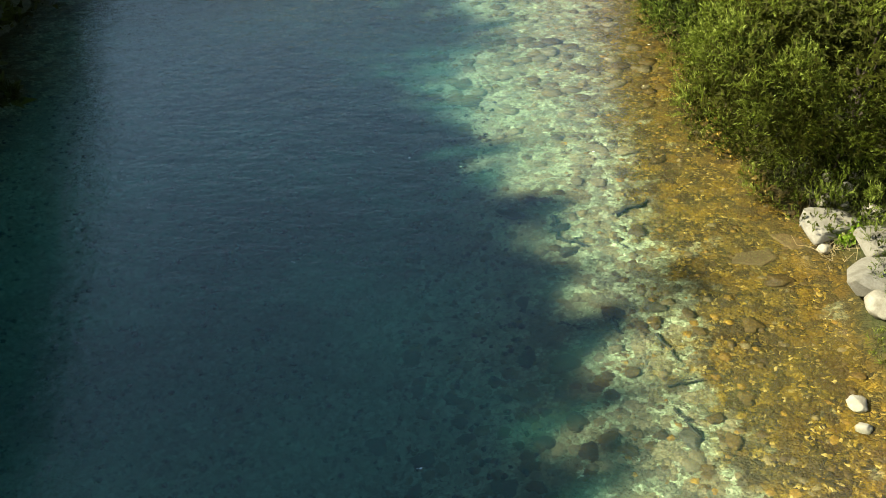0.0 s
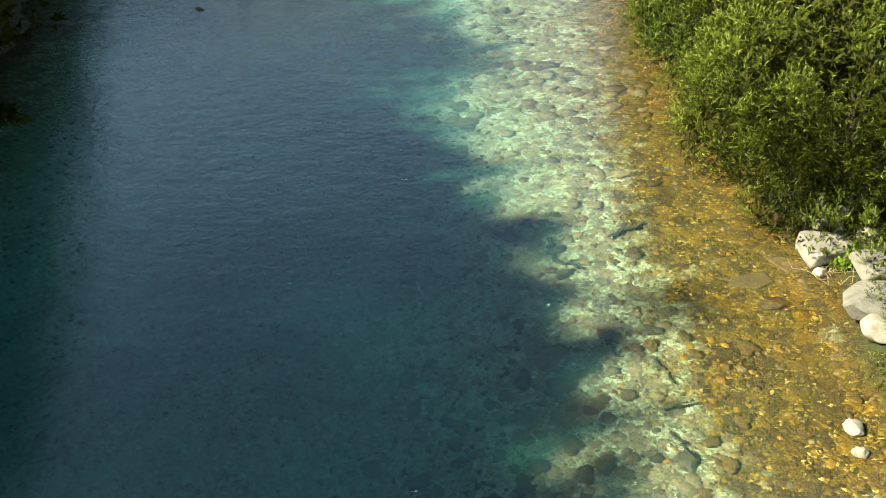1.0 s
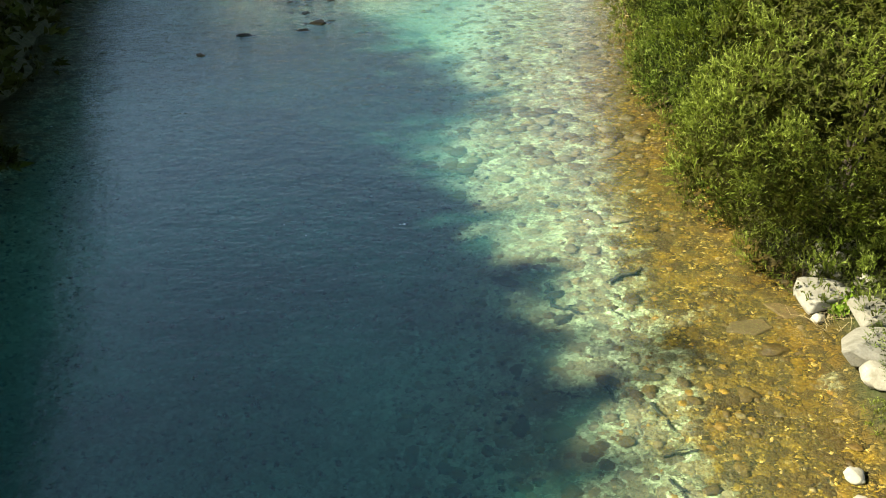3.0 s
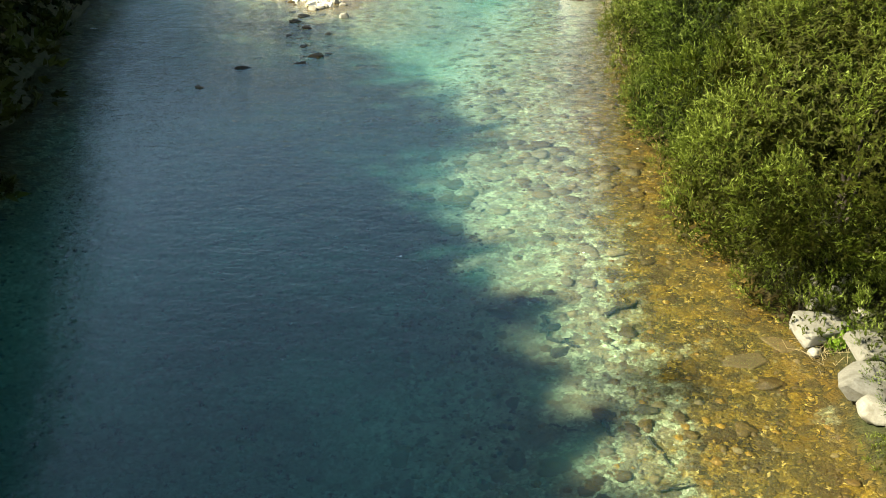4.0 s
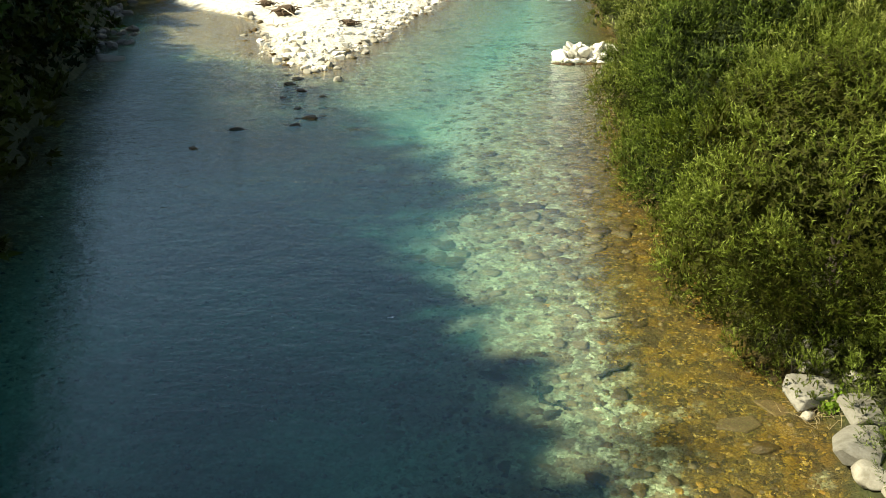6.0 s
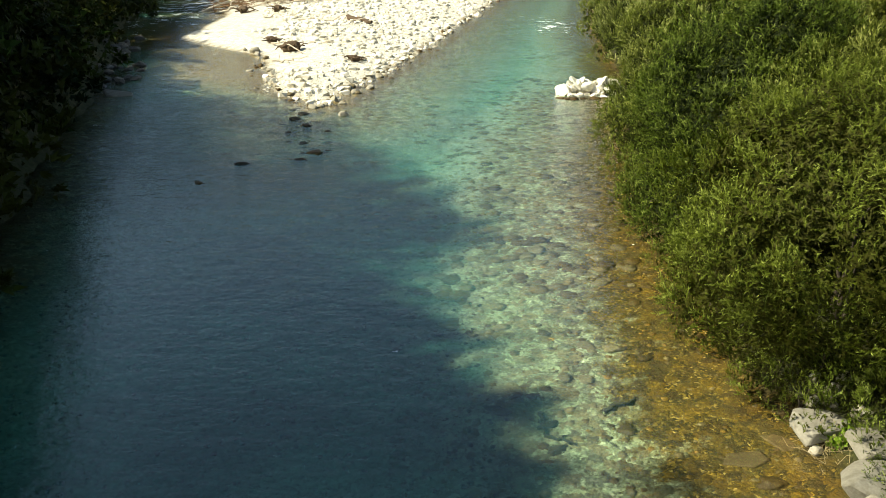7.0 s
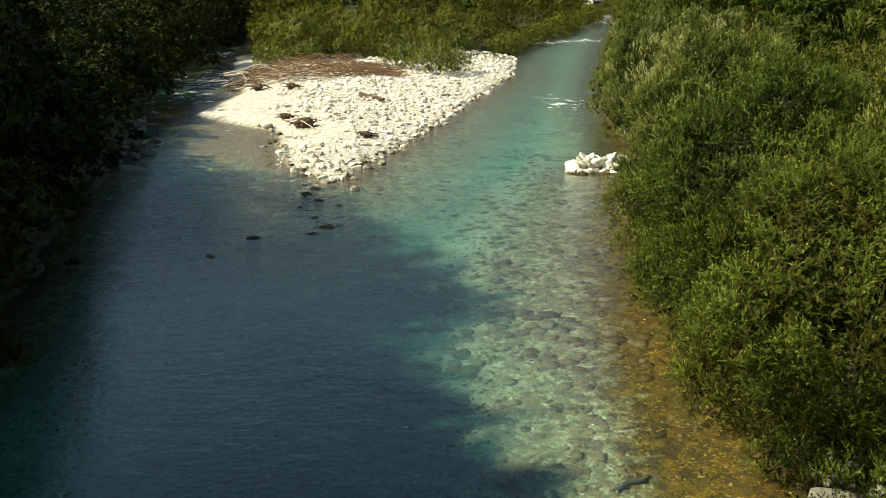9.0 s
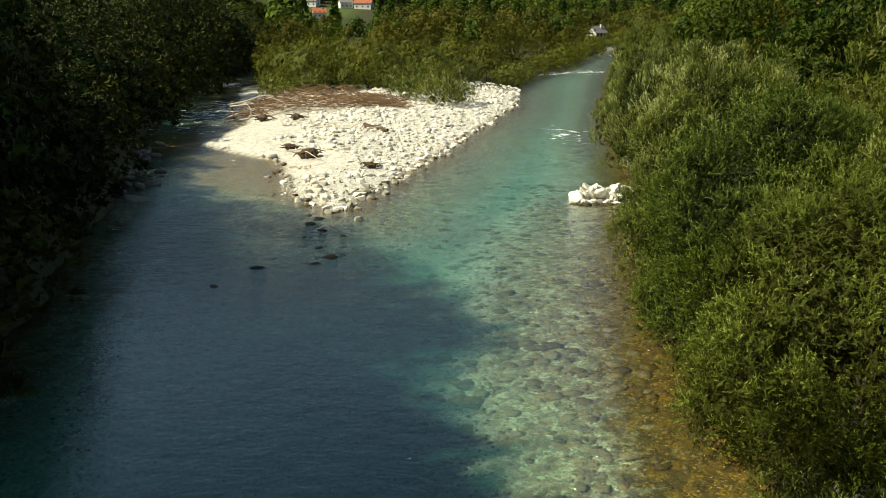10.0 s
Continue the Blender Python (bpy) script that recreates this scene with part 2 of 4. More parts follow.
M_SLATE = plain_material("grey_roof", (0.2, 0.19, 0.18), 0.8, 0.4, 1.5)
M_GLASS = plain_material("window_pane", (0.03, 0.035, 0.04), 0.1, 0.1)


# ---- building tools ----
def np_mesh(name, verts, faces, mat, smooth=False):
    """A mesh from an array of corners and an array of faces with one count of corners."""
    me = bpy.data.meshes.new(name)
    verts, faces = np.asarray(verts, np.float32), np.asarray(faces, np.int32)
    k = faces.shape[1]
    me.vertices.add(len(verts)), me.loops.add(faces.size), me.polygons.add(len(faces))
    me.vertices.foreach_set("co", verts.ravel())
    me.loops.foreach_set("vertex_index", faces.ravel())
    me.polygons.foreach_set("loop_start", np.arange(0, faces.size, k, dtype=np.int32))
    me.polygons.foreach_set("use_smooth", np.full(len(faces), smooth))
    me.update(calc_edges=True)
    me.materials.append(mat)
    return me


def child(name, me, parent, label=""):
    ob = new(name, me)
    ob.parent = parent
    return tagged(ob, label) if label else ob


def unit(v):
    return v / np.maximum(np.linalg.norm(v, axis=-1, keepdims=True), 1e-9)


def ramp(v, xs, ys):
    return np.interp(v, xs, ys)


def smooth01(v, a, b):
    s = np.clip((v - a) / (b - a), 0, 1)
    return s * s * (3 - 2 * s)


def wobble(x, y, size, seed=0.0):
    """A cheap smooth relief from crossed waves, about -1 to 1."""
    a = np.sin(x / size * 2.1 + 1.3 * np.sin(y / size * 1.7 + seed) + seed)
    b = np.sin(y / size * 2.4 + 1.1 * np.sin(x / size * 1.9 - seed) + 2.0 * seed)
    c = np.sin((x + y) / size * 3.7 + seed * 3) * np.sin((x - y) / size * 3.1 + seed)
    return (a + b + 0.8 * c) / 2.8


# ---- the lie of the land ----
LEFT_Y, LEFT_X = [-200, 0, 28, 43, 55, 65, 87, 140, 172, 260, 330], [-18, -14, -14.4, -17.7, -20, -22, -28, -36.5, -41, -62, -90]
RIGHT_Y = [-200, 0, 10, 14, 18, 21, 25, 31, 37, 45, 53, 58, 70, 86, 171, 250, 330]
RIGHT_X = [12, 8, 7.4, 7.5, 7.9, 7.5, 7.3, 7.3, 7.9, 9.1, 10.6, 11.4, 12.2, 13.4, 26.5, 42, 62]
ISLE_Y = [52.6, 56, 61.4, 66, 69.6, 72, 76.7, 86, 92, 108, 131, 144, 165, 188, 234, 300]
ISLE_L = [-6.4, -9.3, -10.9, -11.9, -13.0, -15.8, -20.6, -20.5, -20, -24, -29, -31.5, -38.5, -47, -60, -84]
ISLE_R = [-6.4, -5.4, -3.9, -2.9, -2.1, -1.6, -0.5, 1.3, 2.8, 6.4, 8.6, 8.8, 14.5, 21.6, 33.7, 50]


def lay(x, y):
    """Depth of the river bed (positive under water), heights of banks and bar, at plan places."""
    edge = 0.45 * wobble(x, y, 3.0, 0.7)
    dl = x - np.interp(y, LEFT_Y, LEFT_X) + edge
    dr = np.interp(y, RIGHT_Y, RIGHT_X) - x + 0.25 * wobble(x, y, 1.3, 2.1)
    inl, inr = np.interp(y, ISLE_Y, ISLE_L), np.interp(y, ISLE_Y, ISLE_R)
    di = np.minimum(x - inl, inr - x) + 0.8 * edge
    di = np.where(y < 52.6, -np.hypot(x + 6.4, (y - 52.6) * 0.8) + 0.5 * edge, di)
    return dl, dr, di


def land_height(x, y):
    dl, dr, di = lay(x, y)
    dep = np.minimum(ramp(dr, [0, 0.8, 2, 4, 6, 8, 10.5], [0, 0.16, 0.24, 0.4, 0.75, 1.5, 2.1]),
                     ramp(dl, [0, 1, 3, 6], [0, 0.4, 1.1, 1.9]))
    dep = dep * (1 + 1.1 * smooth01(y, 50, 66))
    dep = np.minimum(dep, ramp(-di, [0, 1.2, 3, 6, 11], [0, 0.12, 0.36, 0.8, 2.3]))
    # a sandy shelf under the shaded side of the bar
    shelf = np.exp(-((y - 66) / 9) ** 4) * smooth01(-x, 9, 11.5) * smooth01(di, -9.5, -6)
    dep = dep * (1 - shelf) + np.minimum(dep, 0.05 + 0.02 * np.clip(-di, 0, 12)) * shelf
    z = -dep * (1 + 0.12 * wobble(x, y, 1.6, 4.0)) + 0.05 * wobble(x, y, 0.9, 1.0) * np.clip(dep * 2, 0, 1)
    z = np.where(dl < 0, ramp(-dl, [0, 1.5, 4, 10, 30, 100, 400], [0, 1.0, 2.0, 4.5, 10, 20, 60]), z)
    z = np.where(dr < 0, ramp(-dr, [0, 0.7, 1.5, 4, 9, 30, 300], [0, 0.3, 0.6, 1.0, 1.6, 2.6, 12]), z)
    z = np.where(di > 0, ramp(di, [0, 1, 3, 7, 16], [0, 0.16, 0.38, 0.6, 1.0]) * (1 + 0.2 * wobble(x, y, 2.2, 3.0)), z)
    # unseen hills past 800 m, raised for what the water reflects
    far = ramp(y, [0, 300, 380, 560, 640, 690, 800, 1500, 3500], [0.5, 0.7, 1, 2.0, 3.6, 10.0, 28, 230, 590]) + 0.02 * np.clip(np.abs(x), 0, 600) * smooth01(y, 380, 900)
    w = smooth01(y, 262, 310)
    z = z * (1 - w) + far * w
    return z * (1 - smooth01(-y, 150, 195)) + 3.0 * smooth01(-y, 150, 195)


def spread(lo, hi, step, reach, grow=1.22):
    """Plan lines: even from lo to hi, then wider and wider to the reach on both sides."""
    mid = list(np.arange(lo, hi, step))
    for end, sign in ((reach[0], -1), (reach[1], 1)):
        s, v = step, mid[0] if sign < 0 else mid[-1]
        while sign * (end - v) > 0:
            s *= grow
            v += sign * s
            mid = [v] + mid if sign < 0 else mid + [v]
    return np.array(mid)


def grid(name, xs, ys, height, mat):
    gx, gy = np.meshgrid(xs, ys)
    z = height(gx, gy)
    idx = np.arange(gx.size).reshape(gx.shape)
    faces = np.stack([idx[:-1, :-1], idx[:-1, 1:], idx[1:, 1:], idx[1:, :-1]], -1).reshape(-1, 4)
    me = np_mesh(name, np.stack([gx, gy, z], -1).reshape(-1, 3), faces, mat, True)
    return me, gx.ravel(), gy.ravel(), z.ravel()


def store(me, name, values):
    me.attributes.new(name, "FLOAT", "POINT").data.foreach_set("value", np.asarray(values, np.float32))


me, gx, gy, gz = grid("ground", np.union1d(spread(-46, 44, 0.6, (-3500, 3500)), np.arange(-240, 200, 12)), np.union1d(spread(2, 150, 0.6, (-500, 4200)), np.arange(380, 820, 12)), land_height, M_GROUND)
dl, dr, di = lay(gx, gy)
wet = np.clip(-gz, 0, None)
store(me, "deep", smooth01(wet, 0.5, 1.3))
reach = np.interp(gy, [10, 15, 20, 27, 35, 45, 56, 300], [2.9, 3.3, 3.2, 2.8, 2.6, 2.6, 2.4, 1.2])
store(me, "algae", np.where(gz < 0.35, 1 - smooth01(dr, reach - 1.3, reach + 1.3), 0) + 0.6 * (np.abs(di + 0.4) < 1.6) * (gz < 0.05))
# brown silt on the shelf beside the bar and round its tip
shelf = smooth01(-gx, 8.5, 10.5) * smooth01(gy, 54, 60) * (1 - smooth01(gy, 82, 90)) * smooth01(di, -8.5, -4)
store(me, "sand", (gz < 0.06) * np.maximum(shelf, 0.75 * smooth01(di, -3.2, -0.6) * smooth01(-gy, -120, -90)))
bank = np.maximum(smooth01(-dl, -1.3, 0.0), smooth01(-dr, 0.0, 0.5))
green_from = 118 + 18 * smooth01(gx, -4, 1)
isle_green = np.maximum(smooth01(gy, green_from, green_from + 10) * smooth01(di, 1, 5), smooth01(gy, green_from + 10, green_from + 25) * smooth01(di, -0.4, 0.3))
# far shallows turn dark: shade under overhanging bushes put into the turf mask
silt_shade = smooth01(gy, 122, 138) * smooth01(gz, -0.6, -0.2)
gravel = np.exp(-((gy - 258) / 6) ** 2) * np.exp(-((gx - 0.16 * gy - 2) / 4) ** 2)
store(me, "turf", (1 - np.clip(2 * gravel, 0, 1)) * np.maximum(np.maximum(bank, np.maximum(isle_green, silt_shade)), smooth01(gy, 265, 300)))
store(me, "dry", np.maximum(smooth01(gz, -0.05, 0.1) * (di > -1), np.clip(2 * gravel, 0, 1)))
field = smooth01(gy, 628, 640) * (1 - smooth01(gy, 684, 696)) * smooth01(gx, -190, -170) * (1 - smooth01(gx, -75, -60))
store(me, "meadow", np.maximum(field, smooth01(gy, 395, 402) * (1 - smooth01(gy, 440, 450)) * smooth01(gx, 60, 64) * (1 - smooth01(gx, 84, 90))))
ground = tagged(new("ground", me), "pale limestone gravel river bed with overgrown banks", "ground", kind="structure")

me, wx, wy, wz = grid("water", spread(-46, 46, 0.8, (-120, 120)), spread(2, 140, 0.8, (-194, 320)), lambda x, y: np.zeros_like(x), M_WATER)
store(me, "depth", np.clip(-land_height(wx, wy), 0, 3))
rapids = 0.42 * np.exp(-((wy - 174 - 0.6 * (wx - 24)) / 7) ** 2) + 0.36 * np.exp(-((wy - 87) / 7.5) ** 2) * np.exp(-((wx - 10) / 3) ** 2) + 0.3 * smooth01(wy, 215, 240)
rapids = rapids + 0.4 * np.exp(-((wy - 105) / 26) ** 2) * np.exp(-((wx + 25) / 6) ** 2)
store(me, "rapid", rapids)
store(me, "lively", np.interp(wy, [8, 16, 26, 38, 60], [0.2, 0.26, 0.46, 0.72, 0.7]) * (1 - 0.6 * smooth01(wy, 52, 60) * smooth01(-wx, 9, 13)) + 0.6 * np.exp(-((wx + 9) / 6) ** 2 - ((wy - 45) / 8) ** 2))
store(me, "reach", smooth01(wy, 32, 75))  # brighter upstream: the open reach's sunlight put into the water's colour
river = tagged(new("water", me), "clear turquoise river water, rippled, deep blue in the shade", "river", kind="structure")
river.visible_shadow = False  # set to cast no shadow, so that daylight reaches the bed


def land(x, y):
    return float(land_height(np.array([float(x)]), np.array([float(y)]))[0])


# ---- trees ----
def tubes(paths, sides=6):
    """Tapered limbs as one mesh: each path is (points, radii)."""
    vs, fs, base = [], [], 0
    ang = np.linspace(0, 2 * np.pi, sides, endpoint=False)
    for pts, rad in paths:
        pts = np.asarray(pts, float)
        tan = unit(np.gradient(pts, axis=0))
        ref = np.where(np.abs(tan[:, 2:3]) > 0.9, [[1.0, 0, 0]], [[0, 0, 1.0]])
        u = unit(np.cross(tan, ref))
        v = np.cross(tan, u)
        ring = pts[:, None] + (u[:, None] * np.cos(ang)[None, :, None] + v[:, None] * np.sin(ang)[None, :, None]) * np.asarray(rad)[:, None, None]
        vs.append(ring.reshape(-1, 3))
        i = np.arange(len(pts) - 1)[:, None] * sides
        j, k = np.arange(sides)[None], (np.arange(sides)[None] + 1) % sides
        fs.append((np.stack([i + j, i + k, i + sides + k, i + sides + j], -1) + base).reshape(-1, 4))
        base += ring.size // 3
    return np.concatenate(vs), np.concatenate(fs)


def bent(rng, a, b, n=6, sway=0.08):
    """A crooked line from a to b."""
    a, b = np.asarray(a, float), np.asarray(b, float)
    t = np.linspace(0, 1, n)[:, None]
    off = rng.normal(size=(n, 3)) * np.linalg.norm(b - a) * sway * np.sin(np.pi * t * 0.9)
    return a + (b - a) * t + off


def leaves(rng, at, out, per, shoot, length, width, rise=0.6, spread_=0.7, lie=0.0):
    """Leafy shoots: from each place a shoot grows outwards and up and carries leaves on its sides."""
    n = len(at)
    d = unit(out * 0.7 + np.array([0, 0, rise]) + rng.normal(size=(n, 3)) * 0.35)
    ln = shoot * rng.uniform(0.6, 1.3, (n, 1))
    t = (np.arange(per) + rng.uniform(0.1, 0.9, (n, per))) / per
    base = at[:, None] + d[:, None] * (ln * t)[..., None]
    base[..., 2] -= 0.25 * (ln * t) ** 2 * rng.uniform(0, 1.2, (n, 1))
    side = unit(rng.normal(size=(n, per, 3)))
    g = d[:, None] * 0.75 + side * spread_
    # blades that lie along the crown's outside rather than standing out of it
    g = unit(g - lie * (g * out[:, None]).sum(-1, keepdims=True) * out[:, None])
    w = unit(np.cross(g, out[:, None] + rng.normal(size=(n, per, 3)) * 0.3)) * width * rng.uniform(0.7, 1.2, (n, per, 1))
    l = g * length * rng.uniform(0.6, 1.25, (n, per, 1))
    q = np.stack([base - w * 0.5, base + l, base + w * 0.5], 2).reshape(-1, 3)
    return q, np.arange(len(q)).reshape(-1, 3), t


def at_floor(v):
    """Which corners belong to leaves that stay above the foot of the tree."""
    return np.repeat(v.reshape(-1, 3, 3)[:, :, 2].min(1) > 0.1, 3)


def crown_places(rng, lobes, count):
    """Places on the outside of a heap of lobes (x, y, z, radius, height factor), with their outward ways."""
    lobes = np.asarray(lobes, float)
    area = lobes[:, 3] ** 2
    pick = rng.choice(len(lobes), count * 3, p=area / area.sum())
    nrm = unit(rng.normal(size=(count * 3, 3)))
    r = lobes[pick, 3:4] * rng.uniform(0.86, 1.02, (count * 3, 1))
    r = r * (1 + 0.16 * np.sin(nrm[:, :1] * 5 + pick[:, None]) * np.sin(nrm[:, 1:2] * 6 + pick[:, None] * 2) + 0.1 * np.sin(nrm[:, 2:] * 9))
    p = lobes[pick, :3] + nrm * r * np.stack([np.ones(len(pick)), np.ones(len(pick)), lobes[pick, 4]], 1)
    rel = (p[:, None] - lobes[None, :, :3]) / np.stack([lobes[:, 3], lobes[:, 3], lobes[:, 3] * lobes[:, 4]], 1)[None]
    dist = np.linalg.norm(rel, axis=2)
    dist[np.arange(len(pick)), pick] = 9
    keep = (dist.min(1) > 0.78) & (p[:, 2] > 0.15)
    return p[keep][:count], nrm[keep][:count]


def make_tree(name, seed, height, radius, lobes, shoots, per, shoot, length, width, mat, label, category, stems=4, low=0.12, rise=0.6, tall=1.0, clusters=420, fill=2, core=0.7, sprawl=0.5, bulk=0.06, plump=1.0, mottle=1.0, lie=0.5, puff=(0.05, 0.1), tipped=0.0, dome=0.6, even=0.0, inside=0.2, blade=0.8):
    """A tree or tall bush at the origin: trunk, limbs and a crown of leaves over a heap of lobes."""
    rng = np.random.default_rng(seed)
    root = tagged(new(name), label, category)
    heap = []
    for i in range(lobes):
        f = (i + 0.5) / lobes
        girth = radius * math.sqrt(max(0.04, 1 - ((f - 0.25) / 0.8) ** 2))
        a = i * 2.4 + rng.uniform(-0.4, 0.4)
        rr = girth * rng.uniform(0.52, 0.78)
        s = plump * radius * rng.uniform(0.36, 0.52) * (1.08 - 0.35 * f)
        z = height * (low + (0.88 - low) * f) - 0.25 * s
        heap.append((rr * math.cos(a), rr * math.sin(a), max(z, s * 0.6), s, tall * rng.uniform(0.9, 1.2)))
    heap.append((0, 0, height * 0.48, radius * dome, min(1.5, height * 0.44 / (radius * dome))))
    # clusters of shoots on the lobes, with gaps between them, over an inner fill of leaves toned dark as shade
    tips, way = crown_places(rng, heap, clusters)
    sunny = way[:, 2] > -0.45
    tips, way = tips[sunny], way[sunny]
    r2 = radius * rng.uniform(*puff, (len(tips), 1))
    which = rng.integers(0, len(tips), shoots)
    u = unit(rng.normal(size=(shoots, 3)) * 0.8 + way[which] * 0.8 + [0, 0, 0.5])
    at = tips[which] + u * r2[which] * rng.uniform(0.6, 1.05, (shoots, 1))
    out = unit(u * (1 - even) + way[which] * (0.4 + even))
    v1, f1, along = leaves(rng, at, out, per, shoot, length, width, rise, sprawl, lie)
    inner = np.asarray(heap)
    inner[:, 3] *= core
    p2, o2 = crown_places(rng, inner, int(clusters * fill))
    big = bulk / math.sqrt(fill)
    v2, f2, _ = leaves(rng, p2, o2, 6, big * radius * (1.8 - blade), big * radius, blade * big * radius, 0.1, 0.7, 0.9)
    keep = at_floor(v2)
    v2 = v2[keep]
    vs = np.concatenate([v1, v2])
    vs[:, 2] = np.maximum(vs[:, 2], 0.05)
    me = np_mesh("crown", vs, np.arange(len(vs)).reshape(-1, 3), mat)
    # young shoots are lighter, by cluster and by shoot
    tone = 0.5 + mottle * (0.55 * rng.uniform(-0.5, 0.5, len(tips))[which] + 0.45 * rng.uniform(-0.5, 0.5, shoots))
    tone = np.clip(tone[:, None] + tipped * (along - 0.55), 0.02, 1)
    # low inside tone: the crown's hollow shade put into the inner leaves' colour
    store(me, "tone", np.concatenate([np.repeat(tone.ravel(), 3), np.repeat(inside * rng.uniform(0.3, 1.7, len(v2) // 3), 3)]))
    child("crown", me, root)
    trunk = bent(rng, (0, 0, -0.4), (rng.uniform(-0.3, 0.3), rng.uniform(-0.3, 0.3), height * 0.36), 8, 0.03)
    thick = 0.024 * height
    child("trunk", np_mesh("trunk", *tubes([(trunk, np.linspace(thick, thick * 0.25, 8))], 8), M_BARK, True), root)
    for i in range(stems):
        x, y, z, s, _ = heap[int((i + 0.5) / stems * lobes)]
        start = trunk[1 + int(i * 4 / stems)]
        child("limb", np_mesh("limb", *tubes([(bent(rng, start, (x * 0.4, y * 0.4, 0.8 * z), 7, 0.03), np.linspace(thick * 0.5, thick * 0.1, 7))], 6), M_BARK, True), root)
    return root


def first_at(kind, x, y, turn, size=1.0, tall=1.0):
    kind.matrix_basis = Matrix.Translation((x, y, land(x, y) - 0.1)) @ Matrix.Rotation(radians(turn), 4, "Z") @ Matrix.Diagonal((size, size, size * tall, 1))
    return kind


def plant(kinds, rows):
    """Sets trees: rows of (kind, x, y, turn, size, tallness); the first of each kind is the tree itself, the rest are copies."""
    used = set()
    done = []
    for k, x, y, turn, size, tall in rows:
        if k in used:
            # copies keep the kind's own scale out of the way
            ob = copy_thing(kinds[k], Matrix.Identity(4))
            ob.matrix_basis = Matrix.Translation((x, y, land(x, y) - 0.1)) @ Matrix.Rotation(radians(turn), 4, "Z") @ Matrix.Diagonal((size, size, size * tall, 1))
        else:
            used.add(k)
            ob = first_at(kinds[k], x, y, turn, size, tall)
        done.append(ob)
    return done


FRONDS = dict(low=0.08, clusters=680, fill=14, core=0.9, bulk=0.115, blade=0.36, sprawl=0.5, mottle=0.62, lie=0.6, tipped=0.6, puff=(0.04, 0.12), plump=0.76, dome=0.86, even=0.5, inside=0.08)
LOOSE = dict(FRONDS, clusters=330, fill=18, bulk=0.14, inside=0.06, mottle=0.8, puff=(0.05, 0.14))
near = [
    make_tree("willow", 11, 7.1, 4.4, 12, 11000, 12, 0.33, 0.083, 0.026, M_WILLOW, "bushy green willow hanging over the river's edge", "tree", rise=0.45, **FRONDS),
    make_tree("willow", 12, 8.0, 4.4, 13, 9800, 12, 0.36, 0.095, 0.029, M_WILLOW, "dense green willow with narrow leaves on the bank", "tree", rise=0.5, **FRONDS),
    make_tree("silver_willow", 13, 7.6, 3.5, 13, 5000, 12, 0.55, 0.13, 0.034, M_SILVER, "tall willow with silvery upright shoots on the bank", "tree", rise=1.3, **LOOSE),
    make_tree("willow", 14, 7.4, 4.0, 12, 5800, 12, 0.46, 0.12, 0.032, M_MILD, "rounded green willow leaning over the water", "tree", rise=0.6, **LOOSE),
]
near_rows = [
    (0, 9.3, 20.1, 0, 1.0, 1.0),
    (1, 10.1, 28.2, 40, 1.0, 1.0),
    (3, 11.0, 36.0, 120, 1.06, 1.04),
    (2, 12.3, 43.8, 20, 1.1, 1.05),
    (2, 13.8, 51.6, 250, 1.0, 1.05),
    (2, 12.8, 60.6, 310, 1.0, 1.1),
    (3, 14.6, 17.6, 60, 0.92, 1.0),
    (3, 14.4, 24.6, 200, 1.05, 1.12),
    (3, 11.3, 24.5, 110, 0.88, 1.0),
]
for ob in plant(near, near_rows):
    tagged(ob, group="willows along the bank")

mid = [
    make_tree("silver_willow", 21, 9.0, 4.0, 12, 2050, 8, 0.5, 0.2, 0.055, M_SILVER, "tall silvery willow on the far stretch of the bank", "tree", rise=1.4, sprawl=0.45, clusters=220, fill=4, core=0.82, bulk=0.12, lie=0.75, mottle=0.7, puff=(0.05, 0.12)),
    make_tree("willow", 22, 8.2, 4.0, 12, 2050, 8, 0.42, 0.2, 0.055, M_MILD, "rounded green willow on the far stretch of the bank", "tree", clusters=220, fill=4, core=0.82, bulk=0.12, lie=0.75, mottle=0.7, puff=(0.05, 0.12)),
    make_tree("broadleaf_tree", 23, 11.0, 4.4, 13, 1900, 7, 0.36, 0.2, 0.15, M_BROAD, "dark green broadleaf tree behind the willows", "tree", low=0.2, rise=0.2, clusters=220, fill=4, core=0.82, bulk=0.12, lie=0.75, mottle=0.7, puff=(0.05, 0.12)),
    make_tree("broadleaf_tree", 24, 9.5, 4.0, 12, 2000, 7, 0.4, 0.24, 0.17, M_AUTUMN, "broadleaf tree with leaves turning brown", "tree", low=0.18, rise=0.3),
]
rng = np.random.default_rng(5)
mid_rows = [
    (0, 18.0, 27.4, 90, 0.92, 0.95),
    (0, 15.6, 33.0, 150, 0.98, 1.08),
    (2, 23.0, 78.0, 60, 0.95, 1.10),
    (2, 27.0, 83.0, 190, 1.00, 1.10),
    (0, 17.2, 37.8, 10, 0.98, 0.85),
    (2, 18.2, 45.5, 80, 0.95, 1.03),
    (0, 19.4, 53.0, 130, 0.90, 0.90),
    (1, 13.5, 63.5, 200, 0.85, 1.00),
    (0, 14.9, 71.5, 30, 0.90, 1.00),
    (1, 16.1, 80.0, 70, 0.95, 1.05),
    (0, 17.9, 89.5, 160, 0.95, 1.05),
    (1, 20.1, 99.5, 220, 1.00, 1.10),
]
